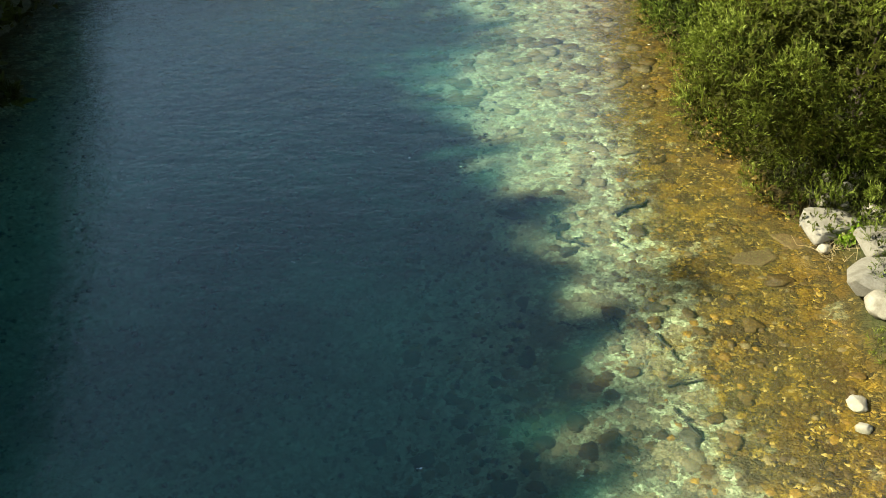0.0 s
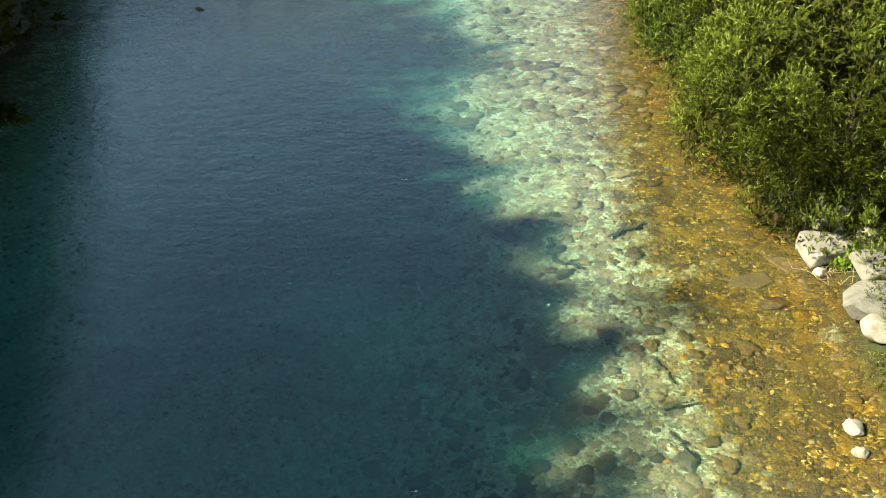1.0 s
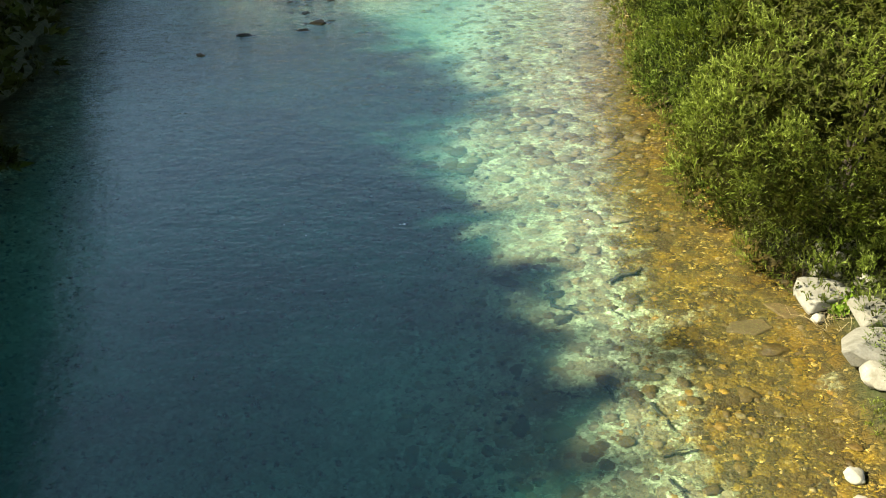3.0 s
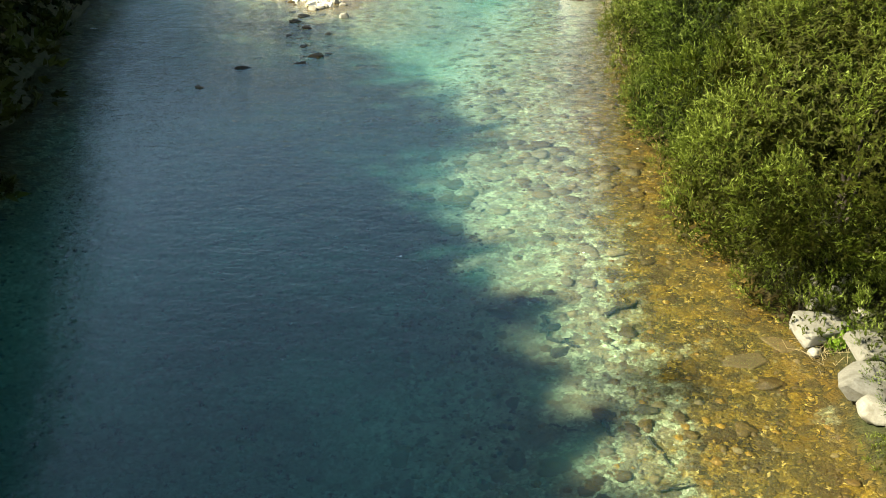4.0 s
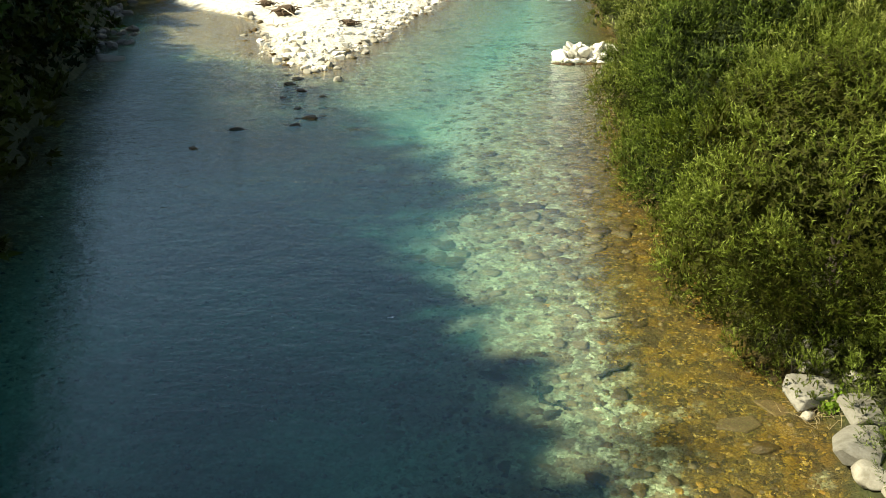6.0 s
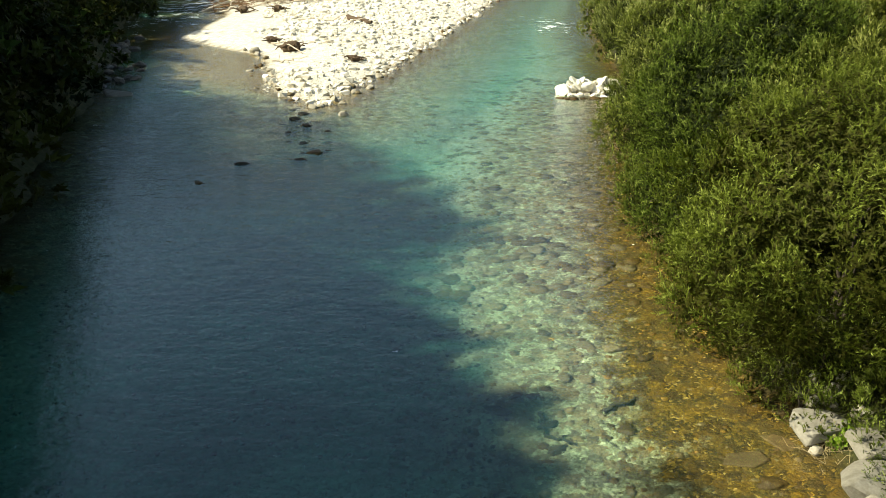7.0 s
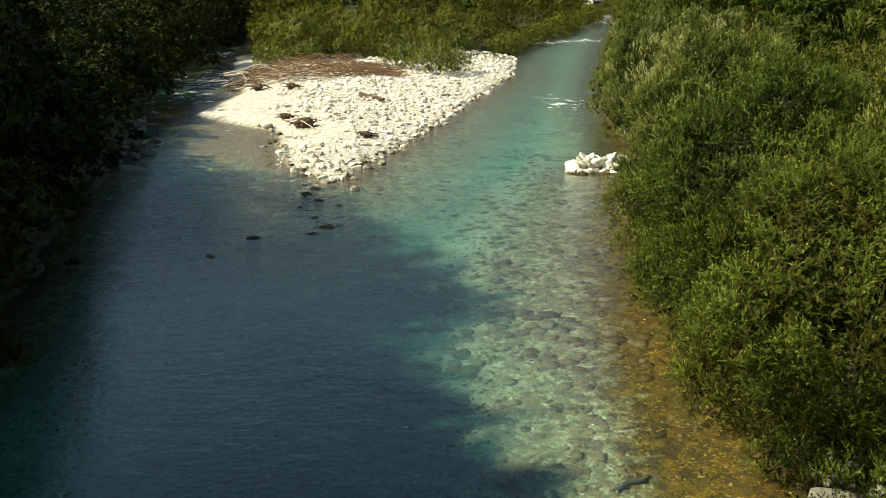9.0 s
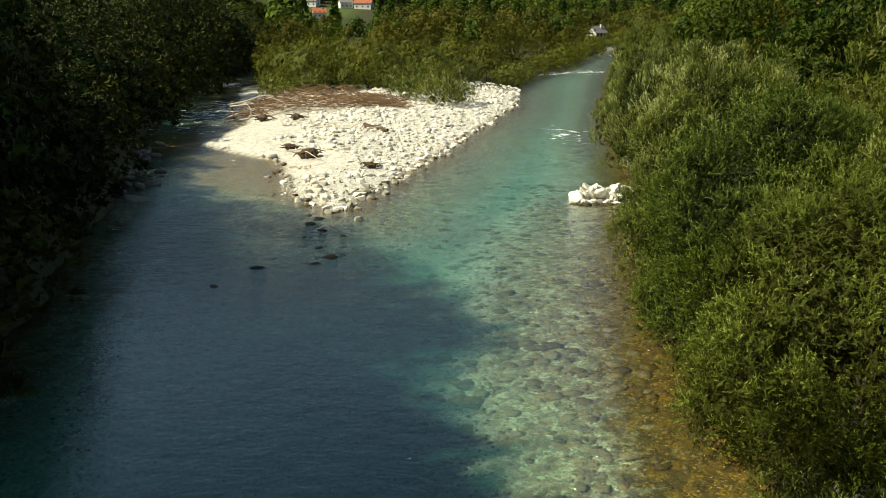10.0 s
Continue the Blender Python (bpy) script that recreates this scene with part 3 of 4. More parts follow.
# taller trees behind them
mid_rows += [
    (2, 23.5, 33.0, 0, 1.00, 1.08),
    (2, 24.5, 43.0, 70, 1.00, 1.13),
    (2, 24.0, 62.0, 20, 1.00, 1.24),
    (2, 26.0, 53.0, 170, 1.00, 1.19),
    (3, 26.5, 74.0, 110, 1.05, 1.15),
    (2, 30.0, 66.0, 240, 1.10, 1.19),
    (2, 30.0, 90.0, 300, 1.05, 1.30),
    (2, 32.0, 80.0, 310, 1.10, 1.24),
    (2, 36.0, 104.0, 40, 1.10, 1.24),
    (3, 39.0, 126.0, 210, 1.10, 1.20),
]
for ob in plant(mid, mid_rows):
    tagged(ob, group="trees on the sunny bank")

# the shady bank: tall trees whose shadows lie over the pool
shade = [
    make_tree("shade_tree", 31, 17.5, 5.4, 22, 700, 4, 0.7, 0.72, 0.56, M_SHADE, "tall broadleaf tree on the shaded bank, shade painted into its leaves", "tree", stems=6, low=0.12, rise=0.2, core=0.95, fill=3, clusters=170, bulk=0.17),
    make_tree("shade_tree", 32, 15.5, 5.4, 22, 700, 4, 0.7, 0.72, 0.56, M_SHADE, "leafy tree leaning over the shaded river, shade painted into its leaves", "tree", stems=6, low=0.1, rise=0.2, core=0.95, fill=3, clusters=170, bulk=0.17),
    make_tree("shade_bush", 33, 5.5, 3.6, 11, 430, 6, 0.4, 0.4, 0.3, M_SHADE, "bush overhanging the water in the shade, which is painted into its leaves", "bush", low=0.1, rise=0.2, clusters=130, fill=2),
    make_tree("shade_tree", 34, 17.5, 5.2, 18, 950, 3, 0.6, 0.42, 0.3, M_LEFT, "tall broadleaf tree on the shaded bank, shade painted into its leaves", "tree", stems=6, low=0.12, rise=0.2, core=0.85, clusters=200, fill=2, bulk=0.09, inside=0.0),
    make_tree("shade_tree", 35, 15.5, 5.2, 18, 950, 3, 0.6, 0.42, 0.3, M_LEFT, "leafy tree on the slope above the shaded river, shade painted into its leaves", "tree", stems=6, low=0.1, rise=0.2, core=0.85, clusters=200, fill=2, bulk=0.09, inside=0.0),
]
def bank_line(seed, start, end, step, back, stretch, heights, size, fine_from=19.0):
    """A line of trees behind the shaded bank: heights (metres) follow the places given along the river."""
    rng = np.random.default_rng(seed)
    rows, y = [], start
    while y < end:
        x = float(np.interp(y, LEFT_Y, LEFT_X)) - back + rng.uniform(-0.35, 0.35)
        k = int(rng.integers(0, 2)) + (3 if y > fine_from else 0)
        tall = float(np.interp(y, stretch, heights)) / ((17.5, 15.5, 0, 17.5, 15.5)[k] * size)
        rows.append((k, x, y, int(rng.integers(0, 360)), size, tall))
        y += step
    return rows


# the front line is tallest abreast of the pool and sinks where the bar lies in the sun; heights are set by where its
# shadow must end
LINE_Y = [-28, -12, 0, 4, 7, 10, 13, 16, 18, 20, 22, 24, 28, 31, 34, 37, 42, 46, 49, 51, 54, 56]
LINE_H = [16.1, 16.3, 16.6, 17.1, 18.1, 19.2, 18.6, 16.5, 16.0, 16.4, 16.7, 16.5, 17.6, 17.2, 17.3, 16.6, 15.6, 14.2, 12.4, 9.2, 6.0, 5.0]
shade_rows = bank_line(81, -28, 36, 1.5, 5.0, LINE_Y, LINE_H, 0.85) + bank_line(82, 36.4, 56, 2.8, 5.0, LINE_Y, LINE_H, 0.85)
shade_rows += bank_line(83, 12, 58, 5.0, 11.0, [12, 32, 37, 42, 47, 52, 58], [18.4, 18.2, 16.1, 15.4, 12.4, 7.2, 6.2], 0.95)
# beyond the bar the bank's trees rise again and close over the side channel
shade_rows += bank_line(84, 59.6, 86, 6.5, 5.2, [60, 70, 80, 90], [5.2, 6.6, 8.3, 9.4], 0.75) + bank_line(85, 66, 100, 15.0, 11.5, [66, 100], [8.0, 12.6], 0.95)
shade_rows += bank_line(86, 87, 178, 9.5, 4.0, [87, 100, 125, 178], [9.4, 11.6, 14.0, 15.3], 0.79) + bank_line(87, 115, 176, 22.0, 9.5, [115, 178], [15.5, 18.0], 1.0)
shade_rows += bank_line(88, 171, 216, 7.0, 1.5, [170, 216], [11.2, 13.5], 0.95) + bank_line(89, 184, 212, 13.0, -4.5, [184, 212], [9.8, 11.6], 0.95)
# two slim unseen trees, added to push the shade's edge out over the pool
shade_rows += [(0, -19.4, 10.4, 40, 0.55, 2.12), (1, -18.9, 28.2, 140, 0.5, 2.36)]
shade_rows += [(3, -28.6, 60.5, 10, 0.40, 1.0), (3, -29.2, 66.5, 100, 0.42, 1.1), (4, -30.2, 72.0, 200, 0.46, 1.3)]
# bushes at the water's edge
for i, y in enumerate((23, 30, 36, 43, 50, 57, 64, 72, 76.5, 81, 86, 92, 98, 105, 112, 120, 129, 138, 148, 156, 164, 172)):
    shade_rows.append((2, float(np.interp(y, LEFT_Y, LEFT_X)) - float(np.interp(y, [23, 30, 72, 80, 172], [1.1, 1.5, 3.2, 2.0, -0.5])) + 0.4 * (i % 2), y, 70 * i % 360,
                       float(np.interp(y, [23, 72, 80, 120, 172], [0.9, 0.92, 1.08, 1.24, 1.33])), (1.0, 0.9)[i % 2] + 0.2 * (y > 100)))
shade_rows += [(2, -36.6, 168, 150, 1.1, 1.0), (2, -39.0, 164, 80, 1.4, 1.2)]
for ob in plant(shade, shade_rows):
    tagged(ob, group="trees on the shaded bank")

# willows on the island behind the gravel bar
MOUND = dict(low=0.0, clusters=230, fill=2, core=0.9, bulk=0.11, plump=0.62, mottle=0.25, lie=0.97, puff=(0.02, 0.05), tipped=0.15, sprawl=0.9, even=0.85, inside=0.3, dome=0.98)
COARSE = dict(low=0.0, clusters=110, fill=2, core=0.85, bulk=0.1, plump=0.8, mottle=0.3, lie=0.95, puff=(0.03, 0.07), even=0.85, inside=0.25, dome=0.9)
isle = [
    make_tree("island_willow", 41, 4.6, 3.2, 6, 1700, 3, 0.4, 0.17, 0.1, M_SAGE, "rounded grey-green willow bush behind the gravel bar", "bush", rise=0.5, **MOUND),
    make_tree("island_willow", 42, 5.4, 3.3, 6, 1700, 3, 0.4, 0.17, 0.1, M_OLIVE, "rounded olive-green willow bush on the island", "bush", rise=0.5, **MOUND),
    make_tree("island_tree", 43, 7.5, 3.8, 10, 1250, 3, 0.5, 0.24, 0.15, M_AUTUMN, "olive-brown leafy tree on the island", "tree", rise=0.4, **COARSE),
    make_tree("island_willow", 44, 5.0, 3.3, 7, 900, 3, 0.45, 0.26, 0.15, M_OLIVE, "olive-green willow bush far back on the island", "bush", rise=0.5, **COARSE),
]
isle_rows = []
for row, (y0, n, small, large) in enumerate(((122, 9, 0.5, 0.95), (132, 8, 0.65, 1.1), (145, 7, 0.7, 0.95), (160, 7, 0.75, 1.0), (180, 7, 0.8, 1.05), (205, 8, 0.85, 1.1))):
    for i in range(n):
        y = y0 + rng.uniform(-2.5, 2.5)
        lo, hi = np.interp(y, ISLE_Y, ISLE_L) + 2.5, min(np.interp(y, ISLE_Y, ISLE_R) - (3.6 if y < 140 else 2.0), -1.5 if y < 137 else 99)
        x = lo + (hi - lo) * (i + 0.5 + rng.uniform(-0.22, 0.22)) / n
        k = (i + row) % 2 if row < 2 else int(rng.choice((0, 1, 2), p=(0.25, 0.3, 0.45))) if row < 3 else int(rng.choice((2, 3)))
        isle_rows.append((k, x, y, rng.uniform(0, 360), rng.uniform(small, large), rng.uniform(1.0, 1.4) if row < 2 else rng.uniform(1.05, 1.3)))
# low bushes along the island's sunny shore
for i in range(13):
    y = 141 + 6.0 * i
    isle_rows.append((3 if i > 3 else i % 2, np.interp(y, ISLE_Y, ISLE_R) - 0.6 - 1.0 * (i % 2), y, rng.uniform(0, 360), rng.uniform(0.6, 0.85) * (1 + 0.02 * i), rng.uniform(0.7, 0.95)))
isle_rows += [(0, 22.5, 110.5, 300, 1.00, 1.32), (1, 24.9, 122.5, 15, 1.00, 1.26), (0, 27.9, 136.0, 100, 1.05, 1.26), (1, 31.1, 151.0, 140, 1.05, 1.26), (0, 34.5, 168.0, 10, 1.10, 1.26), (1, 39.0, 188.0, 60, 1.10, 1.26)]
# round the small house
isle_rows += [(1, 45.0, 340, 0, 1.0, 0.8), (0, 47.2, 335, 50, 0.5, 0.6), (1, 53.8, 338, 90, 0.7, 0.7), (2, 57.0, 350, 140, 1.0, 0.9), (0, 56.0, 330, 200, 0.8, 0.8), (1, 60.0, 340, 10, 1.0, 0.9),
              (2, 43.0, 352, 70, 1.2, 1.1), (2, 50.0, 362, 170, 1.1, 0.9), (2, 46.0, 370, 270, 1.2, 1.1), (2, 56.0, 366, 300, 1.2, 1.1), (2, 62.0, 360, 20, 1.2, 1.1), (1, 40.0, 320, 20, 1.1, 0.8)]
# the island's far end
isle_rows += [(2, 22.0, 228, 20, 0.9, 0.9), (2, 28.0, 238, 100, 1.0, 0.9), (1, 33.5, 234, 190, 1.0, 0.9), (2, 18.0, 246, 250, 1.0, 0.9), (2, 31.0, 252, 330, 1.0, 0.9), (2, 12.0, 232, 60, 1.0, 0.9), (1, 36.5, 250, 10, 1.0, 0.8), (2, 36.0, 266, 140, 1.0, 0.9), (1, 36.5, 282, 30, 0.9, 0.6), (0, 41.5, 290, 120, 0.8, 0.5), (1, 46.5, 286, 210, 0.8, 0.5), (0, 50.5, 292, 300, 1.0, 0.7), (2, 45.0, 306, 60, 0.7, 0.45), (1, 54.0, 315, 80, 1.0, 0.8), (0, 58.0, 322, 140, 1.1, 0.9)]
for ob in plant(isle, isle_rows):
    tagged(ob, group="willows on the island")

shrubs = [make_tree("shrub", 51, 2.6, 2.2, 11, 650, 8, 0.4, 0.22, 0.06, M_SILVER, "low grey-green willow shrub on the gravel bar", "bush", stems=3, low=0.1, rise=1.0, clusters=220),
          make_tree("shrub", 52, 1.6, 1.15, 10, 1150, 8, 0.15, 0.05, 0.017, M_WILLOW, "small leafy shrub between the bank boulders", "bush", stems=3, low=0.06, rise=0.6, clusters=260, lie=0.6, even=0.4, tipped=0.4, inside=0.06)]
plant(shrubs, [(0, -1.6, 106.0, 0, 1.15, 1.0), (0, -5.2, 110.5, 60, 1.0, 0.95), (0, 0.6, 109.5, 120, 0.95, 0.9), (0, -21.5, 117.0, 200, 1.0, 0.8), (0, -17.5, 119.5, 10, 1.0, 0.9), (0, -5.6, 119.0, 130, 1.2, 1.0), (0, -2.6, 125.0, 210, 1.1, 1.0), (0, 1.5, 140.0, 330, 1.0, 0.9)])
# low bushes between the boulders and along the waterline
bank_shrubs = [(1, 8.3, 13.0, 0, 0.75, 0.7), (1, 9.5, 17.0, 90, 1.05, 1.1), (1, 9.0, 14.7, 220, 0.8, 0.8), (1, 9.9, 18.0, 300, 1.5, 1.2)]
for i, y in enumerate((18.9, 20.4, 22.4, 24.6, 26.4, 29.6, 32, 34.4, 36.8, 39.4, 42.2, 45.4, 48.6)):
    bank_shrubs.append((1, float(np.interp(y, RIGHT_Y, RIGHT_X)) + (0.45 if y < 23 else 0.8), y, 97 * i % 360, float(np.interp(y, [20, 48], [1.2, 1.8])), 1.0 + 0.1 * (i % 2)))
plant(shrubs, bank_shrubs)


# ---- distance ----
def woods(name, places, size, seed, mat, label, spire=0.0, per=170, leaf=0.1):
    """Far trees that nobody could count, as one mesh of leaf clumps."""
    rng = np.random.default_rng(seed)
    n = len(places)
    u = unit(rng.normal(size=(n, per, 3)))
    h = rng.uniform(0.75, 1.25, (n, 1, 1)) * size
    if spire:
        f = rng.uniform(0, 1, (n, per, 1)) ** 1.5
        a = rng.uniform(0, 6.283, (n, per, 1))
        c = np.concatenate([np.cos(a) * (1 - f) * 0.2, np.sin(a) * (1 - f) * 0.2, f * 1.3], 2) * h
    else:
        lob = rng.integers(0, 5, (n, per))
        off = rng.uniform(-0.22, 0.22, (n, 5, 3)) + [0, 0, 0.55]
        c = (off[np.arange(n)[:, None], lob] + u * [0.26, 0.26, 0.3] * rng.uniform(0.7, 1.1, (n, per, 1))) * h
    c = c + places[:, None]
    e = unit(np.cross(u, rng.normal(size=(n, per, 3)))) * h * leaf
    g = unit(np.cross(u, e)) * h * leaf * 0.8
    q = np.stack([c - e - g * 0.6, c + g * 1.4, c + e * 1.3 - g * 0.5], 2).reshape(-1, 3)
    me = np_mesh(name, q, np.arange(len(q)).reshape(-1, 3), mat)
    store(me, "tone", np.repeat(np.clip(rng.uniform(0.1, 0.9, n)[:, None] + rng.normal(size=(n, per)) * 0.12, 0, 1).ravel(), 3))
    return tagged(new(name, me), label, "woods", kind="stuff")


def scatter(seed, n, xr, yr, clear=()):
    rng = np.random.default_rng(seed)
    x, y = rng.uniform(*xr, n), rng.uniform(*yr, n)
    keep = np.ones(n, bool)
    for cx, cy, rx, ry in clear:
        keep &= np.abs(x - cx) / rx + np.abs(y - cy) / ry > 1
    keep &= (np.abs(x - 0.147 * y) > 3 + 6 * smooth01(-y, -330, -250)) | (y < 200) | (y > 384)
    # open lines of sight over the meadows to the village
    for lane, half in ((-0.137, 0.011), (-0.1, 0.02), (-0.18, 0.022), (-0.26, 0.012)):
        keep &= (np.abs(x / y - lane) > half) | (y < 330) | (y > 700)
    dl, dr, di = lay(x, y)
    keep &= (y > 262) | (dl < -7) | (dr < -9) | (di > 9)
    x, y = x[keep], y[keep]
    return np.stack([x, y, land_height(x, y) - 0.5], 1)


CLEAR = [(50.6, 342, 7, 16), (50, 318, 14, 60), (-82, 672, 40, 40), (-120, 668, 50, 40), (-156, 602, 18, 24)]
woods("far_woods", scatter(61, 330, (-150, 120), (245, 500), CLEAR), 7.5, 62, M_BROAD, "dark mixed woods on the valley floor", per=230, leaf=0.062)
woods("far_woods", scatter(63, 260, (-150, 120), (235, 500), CLEAR), 7, 64, M_AUTUMN, "olive and brown woods on the valley floor", per=230, leaf=0.062)
woods("far_woods", scatter(65, 760, (-330, 280), (704, 800), CLEAR), 14, 66, M_BROAD, "dark green forest on the hillside", per=110, leaf=0.1)
woods("far_woods", scatter(73, 150, (-22, 120), (250, 470), CLEAR), 10, 74, M_AUTUMN, "olive woods along the far river", per=360, leaf=0.04)
woods("far_woods", scatter(75, 330, (-40, 280), (560, 690), CLEAR), 12, 76, M_BROAD, "dark green woods at the foot of the hill", per=150, leaf=0.07)
woods("far_conifers", scatter(67, 26, (-130, 110), (330, 520), CLEAR), 14, 68, M_BROAD, "dark spruces among the far woods", spire=1.0, per=330, leaf=0.06)
woods("far_woods", scatter(69, 150, (34, 140), (130, 420), CLEAR), 10, 70, M_BROAD, "dark green woods beyond the river bend", per=320, leaf=0.05)
woods("far_woods", scatter(71, 130, (-170, -45), (130, 330), CLEAR), 13, 72, M_BROAD, "dark woods above the shaded bank", per=200, leaf=0.075)


def box_mesh(name, lo, hi, mat):
    bm = bmesh.new()
    bmesh.ops.create_cube(bm, size=1)
    for v in bm.verts:
        for i in range(3):
            v.co[i] = lo[i] if v.co[i] < 0 else hi[i]
    me = bpy.data.meshes.new(name)
    bm.to_mesh(me), bm.free()
    me.materials.append(mat)
    return me


def house(x, y, turn, width, depth, wall_h, roof_h, roof_mat, label, floors=2):
    root = tagged(new("house"), label, "house", "houses of the village")
    root.matrix_basis = pose(x, y, land(x, y), 0, 0, turn)
    w, d = width / 2, depth / 2
    bm = bmesh.new()
    ring = [bm.verts.new(p) for p in ((-w, -d, -1), (w, -d, -1), (w, d, -1), (-w, d, -1))]
    top = [bm.verts.new(p) for p in ((-w, -d, wall_h), (w, -d, wall_h), (w, d, wall_h), (-w, d, wall_h))]
    ga, gb = bm.verts.new((-w, 0, wall_h + roof_h)), bm.verts.new((w, 0, wall_h + roof_h))
    bm.faces.new((ring[0], ring[1], top[1], top[0])), bm.faces.new((ring[2], ring[3], top[3], top[2]))
    bm.faces.new((ring[1], ring[2], top[2], gb, top[1])), bm.faces.new((ring[3], ring[0], top[0], ga, top[3]))
    bm.faces.new((top[0], top[1], gb, ga)), bm.faces.new((top[2], top[3], ga, gb))
    me = bpy.data.meshes.new("wall")
    bm.to_mesh(me), bm.free()
    me.materials.append(M_WALL)
    child("wall", me, root)
    o, th = 0.5, 0.25
    k = roof_h / d
    for s in (-1, 1):
        bm = bmesh.new()
        p = [(-w - o, s * (d + o), wall_h - o * k + 0.03), (w + o, s * (d + o), wall_h - o * k + 0.03), (w + o, 0, wall_h + roof_h + 0.03), (-w - o, 0, wall_h + roof_h + 0.03)]
        lowv = [bm.verts.new(q) for q in p]
        upv = [bm.verts.new((q[0], q[1], q[2] + th)) for q in p]
        bm.faces.new(lowv), bm.faces.new(upv[::-1])
        for i in range(4):
            bm.faces.new((lowv[i], upv[i], upv[(i + 1) % 4], lowv[(i + 1) % 4]))
        bmesh.ops.recalc_face_normals(bm, faces=bm.faces)
        me = bpy.data.meshes.new("roof")
        bm.to_mesh(me), bm.free()
        me.materials.append(roof_mat)
        child("roof", me, root)
    child("chimney", box_mesh("chimney", (w * 0.4, -0.9, wall_h + roof_h * 0.3), (w * 0.4 + 0.6, -0.3, wall_h + roof_h + 0.8), M_WALL), root)
    for f in range(floors):
        for i in range(3):
            cx = -w + width * (i + 0.5) / 3
            frame_ob = child("window", box_mesh("window", (cx - 0.6, -d - 0.08, 0.8 + 2.1 * f), (cx + 0.6, -d + 0.02, 2.0 + 2.1 * f), M_WALL), root)
            child("pane", box_mesh("pane", (cx - 0.5, -d - 0.11, 0.9 + 2.1 * f), (cx + 0.5, -d - 0.085, 1.9 + 2.1 * f), M_GLASS), frame_ob)
        frame_ob = child("window", box_mesh("window", (w - 0.02, -0.6, 0.8 + 2.1 * f), (w + 0.08, 0.6, 2.0 + 2.1 * f), M_WALL), root)
        child("pane", box_mesh("pane", (w + 0.085, -0.5, 0.9 + 2.1 * f), (w + 0.11, 0.5, 1.9 + 2.1 * f), M_GLASS), frame_ob)
    return root


house(50.6, 346, 40, 5.6, 4.4, 2.2, 2.0, M_SLATE, "small white house with a grey roof above the river", 1)
house(-88, 640, 15, 8.5, 7, 3.4, 2.6, M_TILE, "white village house with a red tiled roof")
house(-63, 688, -10, 12, 8, 3.6, 2.6, M_TILE, "white village house with a red tiled roof")
house(-76, 690, 20, 9, 7, 3.6, 2.4, M_SLATE, "white village house with a grey roof")
house(-101, 694, -15, 11, 8, 3.6, 2.6, M_SLATE, "white village house with a pale grey roof")
house(-156, 602, 10, 11, 8, 3.6, 3.0, M_TILE, "white village house with a brown tiled roof")


# ---- stones ----
def rock_mesh(name, seed, mat, flat=0.65, rough=0.35, fine=2, blocky=0.25):
    """A worn stone about one metre long, its base near z = -0.3."""
    rng = np.random.default_rng(seed)
    bm = bmesh.new()
    bmesh.ops.create_icosphere(bm, subdivisions=fine, radius=0.5)
    cut = [(Vector(unit(rng.normal(size=3))), rng.uniform(0.3, 0.42)) for _ in range(int(9 * blocky) + 2)]
    sx, sy = rng.uniform(0.85, 1.1), rng.uniform(0.65, 0.9)
    off = Vector(rng.uniform(0, 50, 3))
    for v in bm.verts:
        v.co *= 1 + rough * noise.noise(v.co * 2.2 + off) + 0.4 * rough * noise.noise(v.co * 6 + off)
        for d, lim in cut:
            over = v.co.dot(d) - lim
            if over > 0:
                v.co -= d * over * 0.9
        v.co = Vector((v.co.x * sx, v.co.y * sy, v.co.z * flat))
    me = bpy.data.meshes.new(name)
    bm.to_mesh(me), bm.free()
    me.polygons.foreach_set("use_smooth", np.full(len(me.polygons), blocky < 0.5))
    me.materials.append(mat)
    return me


def lay_stone(name, me, x, y, size, turn, lift=0.05, tilt=0.0, parent=None, z=None):
    ob = new(name, me)
    ob.parent = parent
    zz = land(x, y) if z is None else z
    ob.matrix_basis = Matrix.Translation((x, y, zz + size * lift)) @ Euler((tilt, tilt * 0.6, radians(turn))).to_matrix().to_4x4() @ Matrix.Diagonal((size, size, size, 1))
    return ob


rng = np.random.default_rng(9)
round_dark = [rock_mesh("boulder", 100 + i, M_DARK, 0.34, 0.55, 3) for i in range(4)]
round_gold = [rock_mesh("boulder", 110 + i, M_GOLD, 0.32, 0.55, 3) for i in range(4)]
round_bed = [rock_mesh("boulder", 120 + i, M_BED, 0.36, 0.45, 3) for i in range(4)]
# SUNK_SHADE boulders get dark stone: the pool's shade put into their colour
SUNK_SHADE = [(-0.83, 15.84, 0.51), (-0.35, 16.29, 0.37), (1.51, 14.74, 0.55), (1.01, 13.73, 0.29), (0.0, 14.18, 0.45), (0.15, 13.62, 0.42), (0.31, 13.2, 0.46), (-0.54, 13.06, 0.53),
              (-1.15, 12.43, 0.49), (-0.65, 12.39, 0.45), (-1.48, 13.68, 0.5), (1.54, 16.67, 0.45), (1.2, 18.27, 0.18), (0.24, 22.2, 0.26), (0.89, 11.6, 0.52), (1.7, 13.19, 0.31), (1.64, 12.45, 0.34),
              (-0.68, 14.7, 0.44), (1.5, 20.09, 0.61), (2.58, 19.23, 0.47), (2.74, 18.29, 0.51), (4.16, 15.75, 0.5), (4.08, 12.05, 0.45)]
